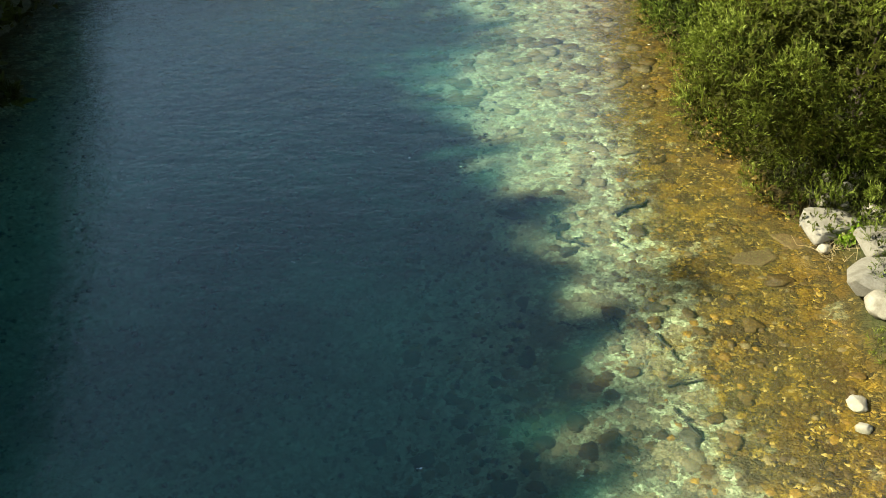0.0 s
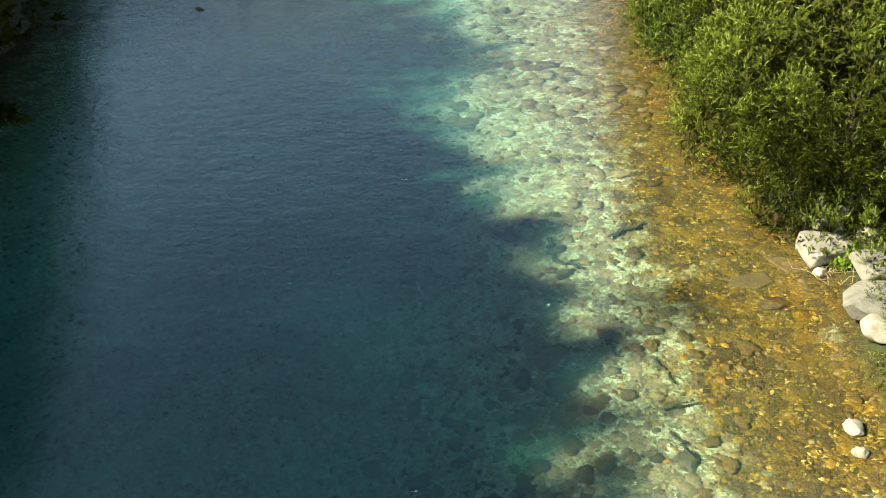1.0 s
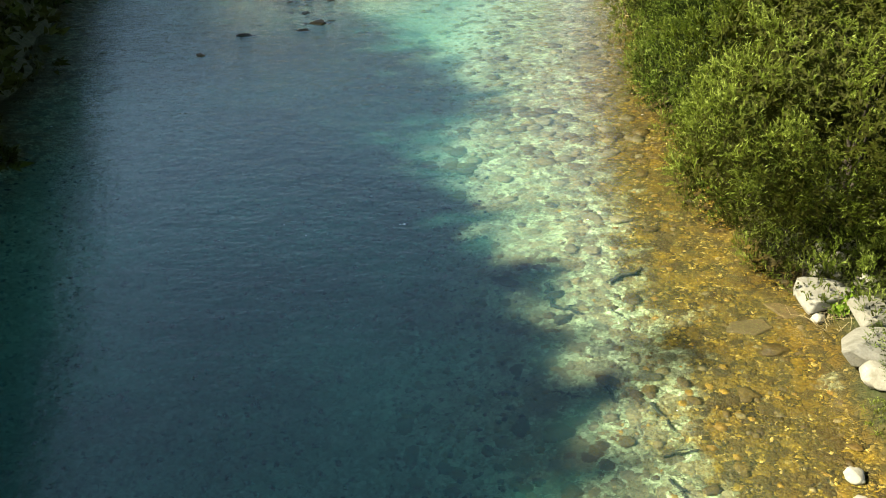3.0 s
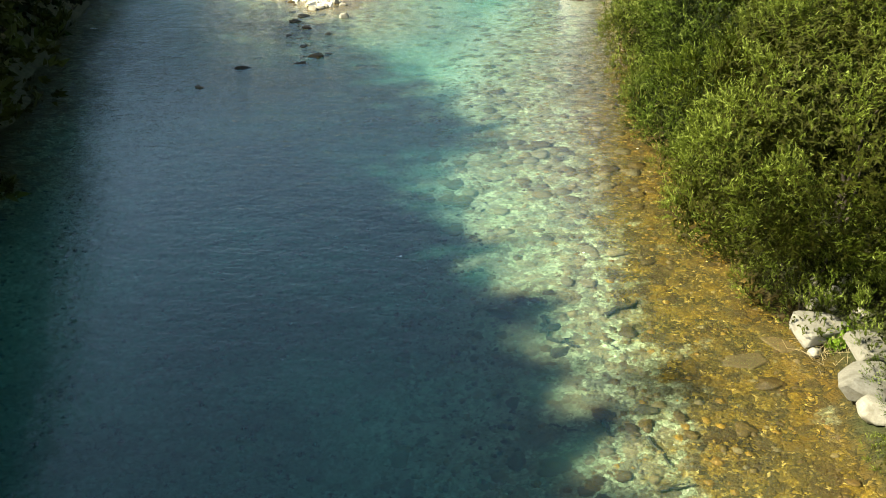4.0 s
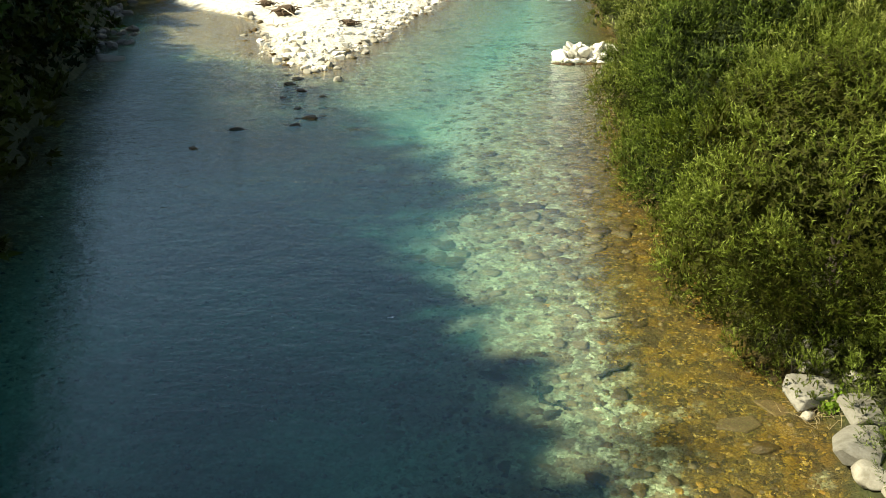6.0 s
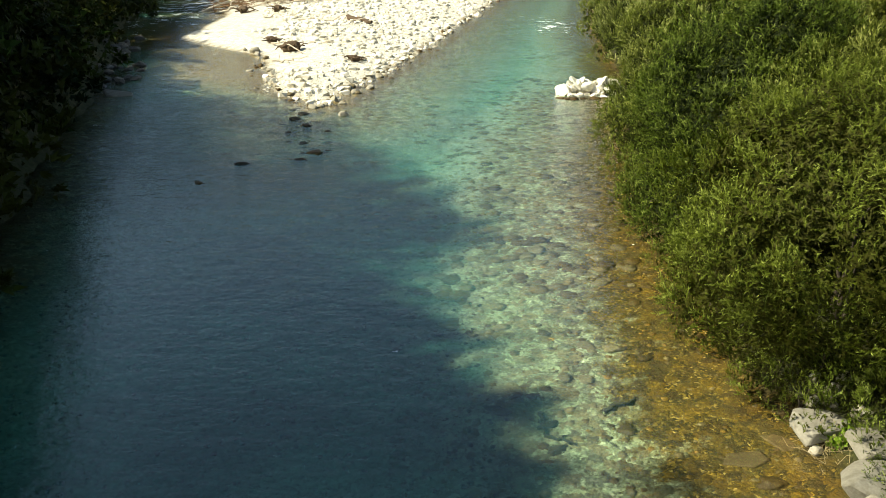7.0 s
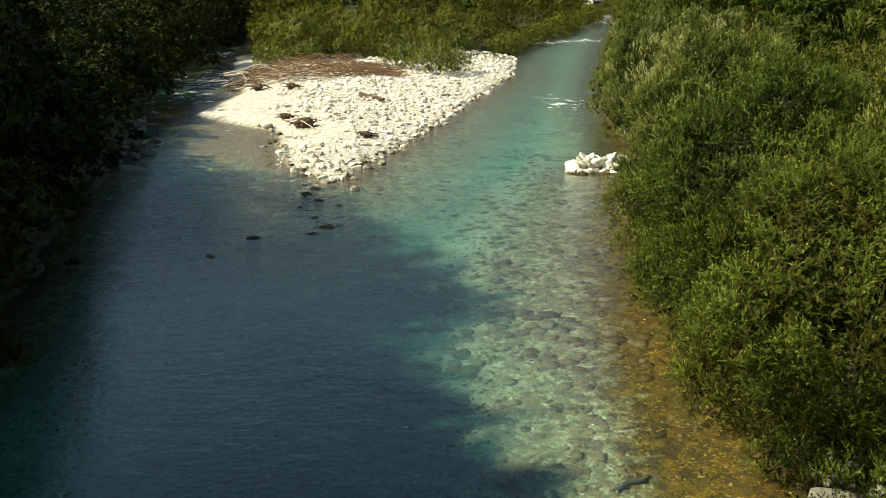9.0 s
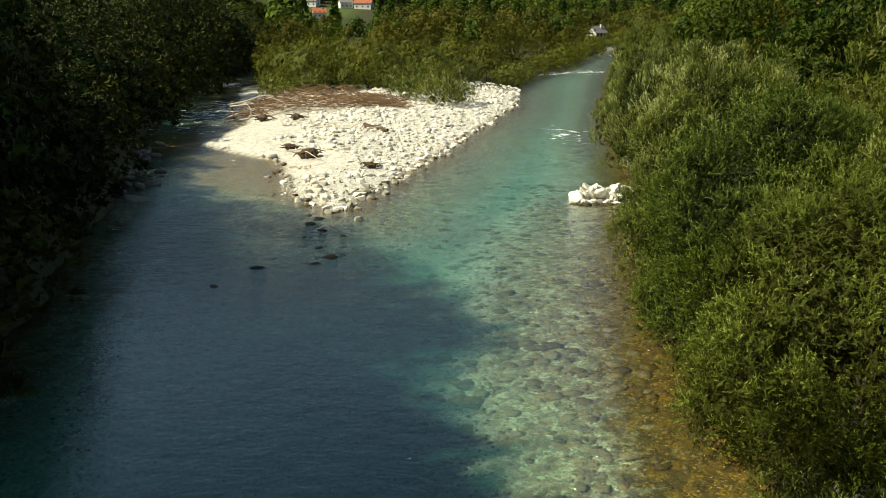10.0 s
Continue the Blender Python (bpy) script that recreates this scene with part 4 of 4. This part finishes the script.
SUNK_SUN = [(2.19, 14.4, 0.62), (1.4, 11.39, 0.34), (0.5, 25.24, 0.75), (3.49, 30.94, 0.78), (2.21, 12.79, 0.46), (2.7, 12.19, 0.45), (3.01, 11.91, 0.33), (3.3, 15.73, 0.55), (4.06, 15.27, 0.38),
            (5.85, 14.92, 0.46), (4.78, 15.47, 0.36), (4.75, 11.89, 0.38), (5.2, 12.89, 0.36), (6.36, 26.64, 0.41), (5.77, 25.46, 0.43), (5.39, 21.96, 0.38), (4.32, 18.7, 0.44), (3.38, 13.84, 0.36),
            (3.59, 12.19, 0.25), (4.62, 12.49, 0.34), (4.85, 14.84, 0.33), (6.83, 16.37, 0.59), (7.26, 13.17, 0.29)]
SUNK_PALE = [(1.84, 24.34, 0.54), (1.73, 28.32, 0.54), (0.68, 29.54, 0.6), (0.99, 27.45, 0.6), (3.2, 21.22, 0.48), (3.74, 21.04, 0.51), (3.4, 28.96, 0.55), (1.85, 25.82, 0.57), (3.36, 30.15, 0.84), (4.0, 22.88, 0.54), (4.69, 22.56, 0.6)]
for rows, kinds, label in ((SUNK_SHADE, round_dark, "boulder sunk on the river bed, darkened as if in shade"), (SUNK_SUN, round_gold, "golden-brown algae-coated boulder under clear water"),
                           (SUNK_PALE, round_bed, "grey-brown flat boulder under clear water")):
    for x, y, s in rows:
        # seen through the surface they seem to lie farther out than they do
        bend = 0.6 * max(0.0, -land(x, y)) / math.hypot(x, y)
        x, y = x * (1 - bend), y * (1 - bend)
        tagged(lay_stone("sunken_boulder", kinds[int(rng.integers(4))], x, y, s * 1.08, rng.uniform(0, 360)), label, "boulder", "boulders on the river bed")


def slab_mesh(seed, corners):
    """A flat broken slab: an uneven outline drawn upwards, with worn edges."""
    bm = bmesh.new()
    face = bm.faces.new([bm.verts.new((x, y, 0)) for x, y in corners])
    up = bmesh.ops.extrude_face_region(bm, geom=[face])
    for v in up["geom"]:
        if isinstance(v, bmesh.types.BMVert):
            v.co = Vector((v.co.x * 0.9, v.co.y * 0.9, 0.1 + 0.08 * v.co.x))
    bmesh.ops.bevel(bm, geom=bm.edges[:], offset=0.025, segments=1, affect="EDGES")
    bmesh.ops.recalc_face_normals(bm, faces=bm.faces)
    me = bpy.data.meshes.new("slab")
    bm.to_mesh(me), bm.free()
    me.materials.append(M_SLAB)
    return me


for x, y, s, me in ((6.5, 17.2, 1.0, slab_mesh(1, ((-0.55, -0.2), (0.1, -0.38), (0.55, -0.1), (0.42, 0.3), (-0.35, 0.22)))),
                    (7.5, 17.75, 0.95, slab_mesh(2, ((-0.5, 0.35), (-0.15, -0.4), (0.62, -0.3), (0.2, 0.1), (-0.1, 0.38))))):
    tagged(lay_stone("sunken_slab", me, x, y, s, 0, -0.05), "brown angular slab just under the water", "boulder")

def block_mesh(name, seed, mat, flat=0.6, points=13):
    """An angular block about one metre long with worn edges, its base near z = -0.3."""
    rng = np.random.default_rng(seed)
    bm = bmesh.new()
    for _ in range(points):
        d = rng.uniform(-1, 1, 3)
        d = d / np.max(np.abs(d)) ** 0.75
        bm.verts.new((0.5 * d[0], 0.38 * d[1], 0.5 * flat * d[2]))
    hull = bmesh.ops.convex_hull(bm, input=bm.verts[:])
    bmesh.ops.delete(bm, geom=[v for v in bm.verts if not v.link_faces], context="VERTS")
    bmesh.ops.dissolve_limit(bm, angle_limit=radians(14), verts=bm.verts[:], edges=bm.edges[:])
    bmesh.ops.bevel(bm, geom=bm.edges[:], offset=0.045, segments=2, affect="EDGES", profile=0.6)
    bmesh.ops.triangulate(bm, faces=bm.faces[:])
    bmesh.ops.recalc_face_normals(bm, faces=bm.faces[:])
    off = Vector(rng.uniform(0, 50, 3))
    for v in bm.verts:
        v.co *= 1 + 0.1 * noise.noise(v.co * 4 + off)
    me = bpy.data.meshes.new(name)
    bm.to_mesh(me), bm.free()
    me.polygons.foreach_set("use_smooth", np.full(len(me.polygons), False))
    me.materials.append(mat)
    return me


block_grey = [block_mesh("bank_boulder", 140 + i, M_GREY, 0.36, 16) for i in range(3)]
block_cream = [rock_mesh("bank_boulder", 160 + i, M_CREAM, 0.7, 0.35, 3, 0.4) for i in range(4)]
block_white = [block_mesh("bank_boulder", 150 + i, M_WHITE, 0.75) for i in range(3)] + [rock_mesh("bank_boulder", 153, M_WHITE, 0.7, 0.3, 3, 0.4)]
for x, y, s, k, label in ((8.15, 17.75, 1.35, 0, "large grey limestone block at the water's edge"), (8.35, 15.6, 1.45, 1, "large pale limestone block at the water's edge"),
                          (8.75, 16.6, 1.05, 2, "grey limestone block among shrubs")):
    tagged(lay_stone("bank_boulder", block_grey[k], x, y, s, 15 + 40 * k, 0.2), label, "boulder", "boulders on the bank")
for i, (x, y, s) in enumerate(((8.15, 14.6, 0.8), (8.45, 18.8, 0.42), (8.95, 18.9, 0.55), (7.95, 17.15, 0.36), (6.94, 12.38, 0.42), (6.83, 11.84, 0.34), (8.8, 19.6, 0.4), (9.1, 17.8, 0.5), (8.6, 17.4, 0.35),
                                (8.3, 14.1, 0.4), (9.3, 19.3, 0.5), (8.25, 17.5, 0.25), (8.7, 18.4, 0.3))):
    tagged(lay_stone("bank_boulder", block_cream[i % 4], x, y, s, 77 * i, 0.2), "white rounded limestone boulder on the bank", "boulder", "boulders on the bank")

# heap of white blocks that juts into the river
for layer, (count, half, back, z) in enumerate(((11, 2.0, 0.0, -0.05), (11, 1.95, 0.5, 0.05), (10, 1.85, 1.1, 0.1), (10, 1.75, 0.35, 0.34), (9, 1.7, 0.8, 0.4), (8, 1.5, 0.6, 0.66), (9, 2.0, 1.7, 0.1))):
    for i in range(count):
        x = 9.05 + half * (2 * (i + 0.5) / count - 1) + rng.uniform(-0.14, 0.14)
        y = 55.1 + back + rng.uniform(-0.2, 0.2)
        s = rng.uniform(0.42, 0.72) + (0.3 if rng.uniform(0, 1) < 0.16 else 0)
        z0 = (z + rng.uniform(-0.08, 0.08)) * min(1.0, 0.6 + 0.4 * (x - 7.0))
        tagged(lay_stone("spit_boulder", block_white[int(rng.integers(4))], x, y, s, rng.uniform(0, 360), 0.1, rng.uniform(-0.5, 0.5), None, z0),
               "white limestone block in a heap jutting into the river", "boulder", "blocks of the rock spit")
for i in range(9):
    x, y = 7.1 + 0.42 * i + rng.uniform(-0.1, 0.1), 54.3 + rng.uniform(-0.2, 0.2)
    tagged(lay_stone("spit_boulder", round_gold[i % 4], x, y, rng.uniform(0.45, 0.75), rng.uniform(0, 360), 0.05, 0, None, -0.08), "wet brown boulder at the foot of the rock spit", "boulder", "blocks of the rock spit")

# rubble on the shaded shore
block_shore = [rock_mesh("shore_boulder", 170 + i, M_SHORE, 0.6, 0.4, 3, 0.8) for i in range(3)]
for i in range(44):
    t = rng.uniform(0, 1)
    x, y = -19.6 - 5.5 * t + rng.uniform(-1.0, 1.4), 58.0 + 18 * t + rng.uniform(-2, 2)
    tagged(lay_stone("shore_boulder", block_shore[i % 3], x, y, rng.uniform(0.5, 1.1), rng.uniform(0, 360), 0.25, 0, None, max(land(x, y), -0.15)), "grey boulder on the shaded shore", "boulder", "rubble on the shaded shore")
tagged(lay_stone("shore_boulder", block_grey[1], -18.4, 54.6, 1.7, 10, 0.05, 0, None, 0.0), "flat pale rock breaking the water", "boulder")
RIFFLE = [(-7.16, 50.0, 0.95), (-7.4, 48.6, 0.9), (-6.6, 47.2, 0.75), (-6.3, 43.6, 0.7), (-5.5, 41.9, 1.0), (-6.05, 40.7, 0.75), (-8.4, 39.9, 0.8), (-9.6, 37.0, 0.6), (-7.9, 50.9, 0.6), (-5.4, 46.0, 0.6), (-7.3, 45.7, 0.5), (-5.0, 42.3, 0.55)]
for i in range(52):
    t = rng.uniform(0, 1)
    x, y, s = -7.5 + 2.0 * t + rng.normal() * 0.7, 50.8 - 10.0 * t + rng.normal() * 0.7, rng.uniform(0.25, 0.6)
    z = rng.uniform(-0.22, -0.1)
    if i < len(RIFFLE):
        (x, y, s), z = RIFFLE[i], -0.07
    tagged(lay_stone("riffle_boulder", (round_dark + round_gold)[(3 * i) % 8], x, y, s * 0.85, rng.uniform(0, 360), 0.05, 0, None, z), "dark wet stone of the riffle off the bar's tip", "boulder", "stones of the riffle")
# tan stones in the sun round the tip
for i, (x, y, s) in enumerate(((-6.8, 51.5, 0.9), (-5.0, 49.7, 1.0), (-5.8, 53.2, 1.0), (-5.3, 52.6, 0.7), (-4.1, 57.1, 0.95), (-3.7, 60.8, 1.0), (-4.9, 55.6, 0.8), (-6.2, 52.2, 0.7), (-13.4, 70.2, 1.3), (-13.0, 69.2, 0.9), (-14.2, 70.9, 0.7))):
    tagged(lay_stone("tip_boulder", block_cream[i % 4], x, y, s * 0.65, 67 * i, 0.18, 0.1, None, max(land(x, y), -0.08)), "tan rounded boulder at the edge of the gravel bar", "boulder", "stones of the riffle")



def pebbles(name, rng, xs, ys, sizes, mats, parent, label, lift=-0.06, own=300):
    """Loose stones: the first ones as parts of their own, the rest joined into one mesh."""
    kinds = [[block_mesh(name, 200 + 10 * j + i, m, 0.6, 11) if own > 280 else rock_mesh(name, 200 + 10 * j + i, m, 0.38, 0.4, 2) for i in range(3)] for j, m in enumerate(mats)]
    zs = land_height(xs, ys)
    which = rng.integers(0, len(mats), len(xs))
    order = np.argsort(ys)
    for i in order[:own]:
        lay_stone(name, kinds[which[i]][i % 3], xs[i], ys[i], sizes[i], rng.uniform(0, 360), lift, 0, parent, zs[i])
    kinds = [[rock_mesh(name, 200 + 10 * j + i, m, 0.55, 0.5, 1) for i in range(3)] for j, m in enumerate(mats)]
    for j, m in enumerate(mats):
        pick = order[own:][which[order[own:]] == j]
        if not len(pick):
            continue
        vs, fs, base = [], [], 0
        for s in range(3):
            src = kinds[j][s]
            co = np.empty(len(src.vertices) * 3, np.float32)
            src.vertices.foreach_get("co", co)
            tri = np.empty(len(src.polygons) * 3, np.int32)
            src.loops.foreach_get("vertex_index", tri)
            co, tri = co.reshape(-1, 3), tri.reshape(-1, 3)
            me_ids = pick[s::3]
            a = rng.uniform(0, 6.283, len(me_ids))
            c, sn = np.cos(a)[:, None], np.sin(a)[:, None]
            p = np.stack([co[None, :, 0] * c - co[None, :, 1] * sn, co[None, :, 0] * sn + co[None, :, 1] * c, np.broadcast_to(co[None, :, 2], (len(me_ids), len(co)))], -1) * sizes[me_ids][:, None, None]
            p = p + np.stack([xs[me_ids], ys[me_ids], zs[me_ids] + sizes[me_ids] * lift], 1)[:, None]
            vs.append(p.reshape(-1, 3))
            fs.append((tri[None] + (np.arange(len(me_ids)) * len(co))[:, None, None]).reshape(-1, 3) + base)
            base += len(me_ids) * len(co)
        tagged(child(name + "s", np_mesh(name + "s", np.concatenate(vs), np.concatenate(fs), m, own <= 280), parent, label), kind="stuff")


# ---- driftwood ----
def stick(name, rng, a, b, r, mat, label, category, forks=0, sway=0.06):
    a, b = np.asarray(a, float), np.asarray(b, float)
    main = bent(rng, a, b, 9, sway)
    root = tagged(new(name), label, category)
    root.location = tuple(a)
    child("stem", np_mesh("stem", *tubes([(main - a, np.linspace(r, r * 0.45, 9))], 8), mat, True), root)
    for i in range(forks):
        s = main[2 + (i * 2) % 6] - a
        e = s + (b - a) * rng.uniform(0.15, 0.35) + rng.normal(size=3) * np.linalg.norm(b - a) * 0.16 * [1, 1, 0.4]
        e[2] = max(e[2], s[2])
        child("branch", np_mesh("branch", *tubes([(bent(rng, s, e, 5), np.linspace(r * 0.5, r * 0.15, 5))], 6), mat, True), root)
    return root


for a, b, r, f in (((3.83, 19.24, -0.36), (4.72, 19.85, -0.24), 0.08, 0), ((2.43, 19.35, -0.5), (2.44, 18.45, -0.6), 0.07, 1), ((2.44, 18.45, -0.6), (3.08, 17.99, -0.52), 0.06, 2),
                   ((3.95, 14.67, -0.3), (4.17, 13.77, -0.26), 0.045, 1), ((3.14, 15.6, -0.46), (3.3, 14.68, -0.38), 0.06, 1), ((3.87, 13.14, -0.34), (4.54, 13.25, -0.24), 0.035, 1),
                   ((3.86, 12.57, -0.36), (4.17, 11.81, -0.3), 0.035, 2), ((2.11, 15.25, -0.62), (2.8, 14.96, -0.5), 0.03, 2), ((3.68, 18.26, -0.42), (4.11, 17.45, -0.36), 0.025, 1)):
    stick("sunken_branch", rng, a, b, r, M_SUNK, "dark waterlogged branch lying on the river bed", "branch", f)


def on_bar(x, y, up=0.1):
    return (x, y, land(x, y) + up)


for (x0, y0, x1, y1, r, f) in ((-23.5, 95.5, -13.5, 101.5, 0.2, 3), (-21.5, 94.5, -12.5, 97.0, 0.17, 3), (-23.0, 99.0, -15.5, 103.5, 0.15, 3), (-22.0, 97.5, -14.0, 98.0, 0.1, 2), (-16.5, 96.5, -13.8, 100.5, 0.09, 1), (-12.0, 83.5, -6.0, 82.0, 0.1, 1), (-11.4, 65.9, -8.8, 64.2, 0.1, 2),
                               (-12.4, 71.8, -9.2, 67.2, 0.09, 2), (-5.4, 65.0, -2.6, 66.4, 0.06, 1), (-9.5, 71.5, -5.8, 70.6, 0.07, 1), (-15.5, 86.5, -10.6, 85.2, 0.08, 2)):
    stick("driftwood_branch", rng, on_bar(x0, y0), on_bar(x1, y1, 0.35), 0.7 * r, M_DRIFT, "bleached driftwood branch on the white gravel bar", "driftwood", f)
def arched_branch(points, r, label):
    """A long bare branch bent over the brush, with side twigs."""
    pts = np.array(points, float)
    t = np.linspace(0, len(pts) - 1, 14)
    line = np.stack([np.interp(t, np.arange(len(pts)), pts[:, k]) for k in range(3)], 1)
    line[1:-1] = (line[:-2] + 2 * line[1:-1] + line[2:]) / 4
    root = tagged(new("driftwood_branch"), label, "driftwood")
    root.location = tuple(line[0])
    child("stem", np_mesh("stem", *tubes([(line - line[0], np.linspace(r, r * 0.4, 14))], 8), M_DRIFT, True), root)
    for k in (5, 8, 11):
        s = line[k] - line[0]
        e = s + [rng.uniform(0.5, 1.4), rng.uniform(-0.5, 0.5), rng.uniform(0.2, 0.7)]
        child("twig", np_mesh("twig", *tubes([(bent(rng, s, e, 5), np.linspace(r * 0.4, r * 0.12, 5))], 5), M_DRIFT, True), root)


arched_branch([(-24.4, 104.0, 0.7), (-22.4, 103.8, 1.1), (-20.3, 103.9, 1.9), (-18.6, 103.0, 1.2), (-16.8, 102.0, 0.8)], 0.1, "long bleached branch arching over the brush heap")
arched_branch([(-24.0, 103.0, 0.6), (-21.5, 102.0, 1.0), (-18.5, 101.2, 0.9), (-17.0, 100.6, 0.8)], 0.1, "thin bleached branch lying on the brush heap")
stick("driftwood_log", rng, on_bar(-7.8, 84.6, 0.2), on_bar(-5.6, 82.0, 0.25), 0.28, M_ROOT, "brown driftwood log lying on white gravel", "driftwood", 1, 0.02)


def root_stump(x, y, r, seed):
    """A torn-up root plate with roots sticking out all round."""
    rng = np.random.default_rng(seed)
    root = tagged(new("root_stump"), "brown torn-up tree stump with roots on white gravel", "stump")
    root.location = on_bar(x, y, 0)
    me = rock_mesh("stump", seed, M_ROOT, 0.8, 0.5, 3)
    body = child("stump", me, root)
    body.location, body.scale = (0, 0, r * 0.25), (r * 1.0, r * 0.75, r * 0.9)
    for i in range(10):
        a = i * 0.66 + rng.uniform(-0.3, 0.3)
        e = (math.cos(a) * r * rng.uniform(0.7, 1.3), math.sin(a) * r * rng.uniform(0.6, 1.0), r * rng.uniform(0.02, 0.5))
        child("root", np_mesh("root", *tubes([(bent(rng, (0, 0, r * 0.35), e, 5, 0.12), np.linspace(r * 0.11, r * 0.025, 5))], 5), M_ROOT, True), root)


root_stump(-10.6, 69.3, 1.2, 301), root_stump(-12.4, 72.2, 0.9, 302), root_stump(-5.7, 65.0, 0.8, 303), root_stump(-18.5, 92.8, 1.1, 304), root_stump(-15.0, 92.0, 1.0, 305)

# the flood's heap of brush
rng = np.random.default_rng(77)
heap_paths = []
for i in range(1050):
    u = rng.uniform(0, 1)
    x = -23.2 + 17.0 * u + rng.normal() * 0.6
    y = 95.5 + 5.0 * u + rng.uniform(0, 1) * (14 - 8 * u)
    hgt = 1.9 * math.sin(math.pi * min(1, max(0.05, u * 0.9 + 0.08))) * rng.uniform(0, 1)
    a, ln = rng.normal() * 0.7, rng.uniform(0.8, 2.6)
    s = np.array([x, y, land(x, y) + 0.08 + hgt])
    e = s + [math.cos(a) * ln, math.sin(a) * ln, rng.normal() * 0.2]
    e[2] = max(e[2], land(e[0], e[1]) + 0.04)
    r = rng.uniform(0.02, 0.05)
    heap_paths.append((bent(rng, s, e, 4, 0.1), np.linspace(r, r * 0.4, 4)))
tagged(new("brush_heap", np_mesh("brush_heap", *tubes(heap_paths, 4), M_TWIG)), "heap of reddish-brown flood brush on the gravel bar", "driftwood", kind="stuff")

# dry reeds and herbs between the bank boulders
reeds = []
for i in range(45):
    x, y = 8.15 + rng.normal() * 0.22, 17.0 + rng.normal() * 0.3
    s = np.array([x, y, land(x, y)])
    e = s + [rng.normal() * 0.3 - 0.15, rng.normal() * 0.3 - 0.1, rng.uniform(0.1, 0.55)]
    reeds.append((bent(rng, s, e, 4, 0.1), np.linspace(0.008, 0.003, 4)))
tagged(new("dry_reeds", np_mesh("dry_reeds", *tubes(reeds, 4), M_STRAW)), "tuft of dry straw-coloured stalks between boulders", "grass", kind="stuff")
at = np.array([[8.45 + rng.normal() * 0.16, 17.25 + rng.normal() * 0.16, 0.0] for _ in range(60)])
at[:, 2] = land_height(at[:, 0], at[:, 1])
herb = np_mesh("herb", *leaves(rng, at, unit(rng.normal(size=(60, 3))), 5, 0.35, 0.13, 0.09, 1.0)[:2], leaf_material("herb_leaf", (0.06, 0.12, 0.01), (0.13, 0.24, 0.02), (0.2, 0.33, 0.05)))
store(herb, "tone", np.repeat(rng.uniform(0.3, 1, 60), 15))
tagged(new("herb", herb),
       "bright green herb between pale boulders", "plant", kind="stuff")

# ---- loose stones of the bed and of the bar ----
rng = np.random.default_rng(404)


def strewn(n, xr, yr, rule, near_bias=1.0):
    x = rng.uniform(*xr, n)
    y = yr[0] + (yr[1] - yr[0]) * rng.uniform(0, 1, n) ** near_bias
    keep = rule(x, y)
    return x[keep], y[keep]


x, y = strewn(2600, (-1, 9), (9.5, 58), lambda x, y: (lambda d: (d[1] > 3.2) & (d[1] < 9.5) & (d[2] < 0))(lay(x, y)), 1.4)
pebbles("bed_stone", rng, x, y, 0.12 + 0.42 * rng.uniform(0, 1, len(x)) ** 2.0, (M_BED, M_GOLD, M_BROWN, M_BED), ground, "grey and tan stones under clear water", -0.1, own=260)
x, y = strewn(420, (-4, 11), (34, 92), lambda x, y: (lambda d: (d[1] > 1.5) & (d[2] < -1.5))(lay(x, y)), 1.2)
pebbles("bed_boulder", rng, x, y, 0.25 + 0.6 * rng.uniform(0, 1, len(x)) ** 2.6, (M_BED, M_GOLD), ground, "brown and grey boulders under the turquoise reach", 0.1, own=200)
x, y = strewn(900, (-1, 10), (26, 62), lambda x, y: (lambda d: (d[1] > 0.8) & (d[1] < 8.0) & (d[2] < -2))(lay(x, y)), 1.0)
pebbles("bed_boulder", rng, x, y, 0.25 + 0.65 * rng.uniform(0, 1, len(x)) ** 2.2, (M_BROWN, M_GOLD, M_BED), ground, "brown boulders strewn over the pale shallows", 0.0, own=120)
x, y = strewn(3000, (2, 9.5), (9.5, 56), lambda x, y: (lambda d: (d[1] > 0.1) & (d[1] < 4.6))(lay(x, y)), 1.5)
pebbles("algae_stone", rng, x, y, 0.07 + 0.3 * rng.uniform(0, 1, len(x)) ** 3.0, (M_GOLD, M_AMBER, M_GOLD, M_BROWN), ground, "golden-brown stones in the shallows", -0.12, own=260)
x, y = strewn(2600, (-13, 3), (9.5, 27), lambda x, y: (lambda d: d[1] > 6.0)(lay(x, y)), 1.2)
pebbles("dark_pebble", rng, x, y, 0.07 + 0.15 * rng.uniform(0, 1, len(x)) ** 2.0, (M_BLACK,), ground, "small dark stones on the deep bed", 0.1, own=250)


def stony(x, y):
    d = lay(x, y)
    sand = np.interp(y, [50, 57, 64, 75, 85, 100, 122, 124, 140], [-3, -3, 2.5, 7, 6, 3, 3, 24, 30]) + 1.2 * np.sin(y * 0.4)
    return ((d[2] > -0.6) & (x - np.interp(y, ISLE_Y, ISLE_L) > sand))


x, y = strewn(20000, (-30, 12), (48, 140), stony, 1.3)
pebbles("cobble", rng, x, y, 0.12 + 0.7 * rng.uniform(0, 1, len(x)) ** 4.0, (M_WHITE, M_WHITE, M_PALE), ground, "white limestone cobbles of the gravel bar", 0.1, own=290)
# wet stones along the bar's edge
x, y = strewn(5200, (-13, 12), (44, 118), lambda x, y: (lambda d: (d[2] > -3.2 * rng.uniform(0, 1, len(x)) ** 1.6) & (d[2] < 0.2))(lay(x, y)), 1.2)
pebbles("edge_stone", rng, x, y, 0.15 + 0.5 * rng.uniform(0, 1, len(x)) ** 2.4, (M_BED, M_CREAM, M_GOLD), ground, "wet tan and brown stones along the edge of the bar", 0.12, own=120)
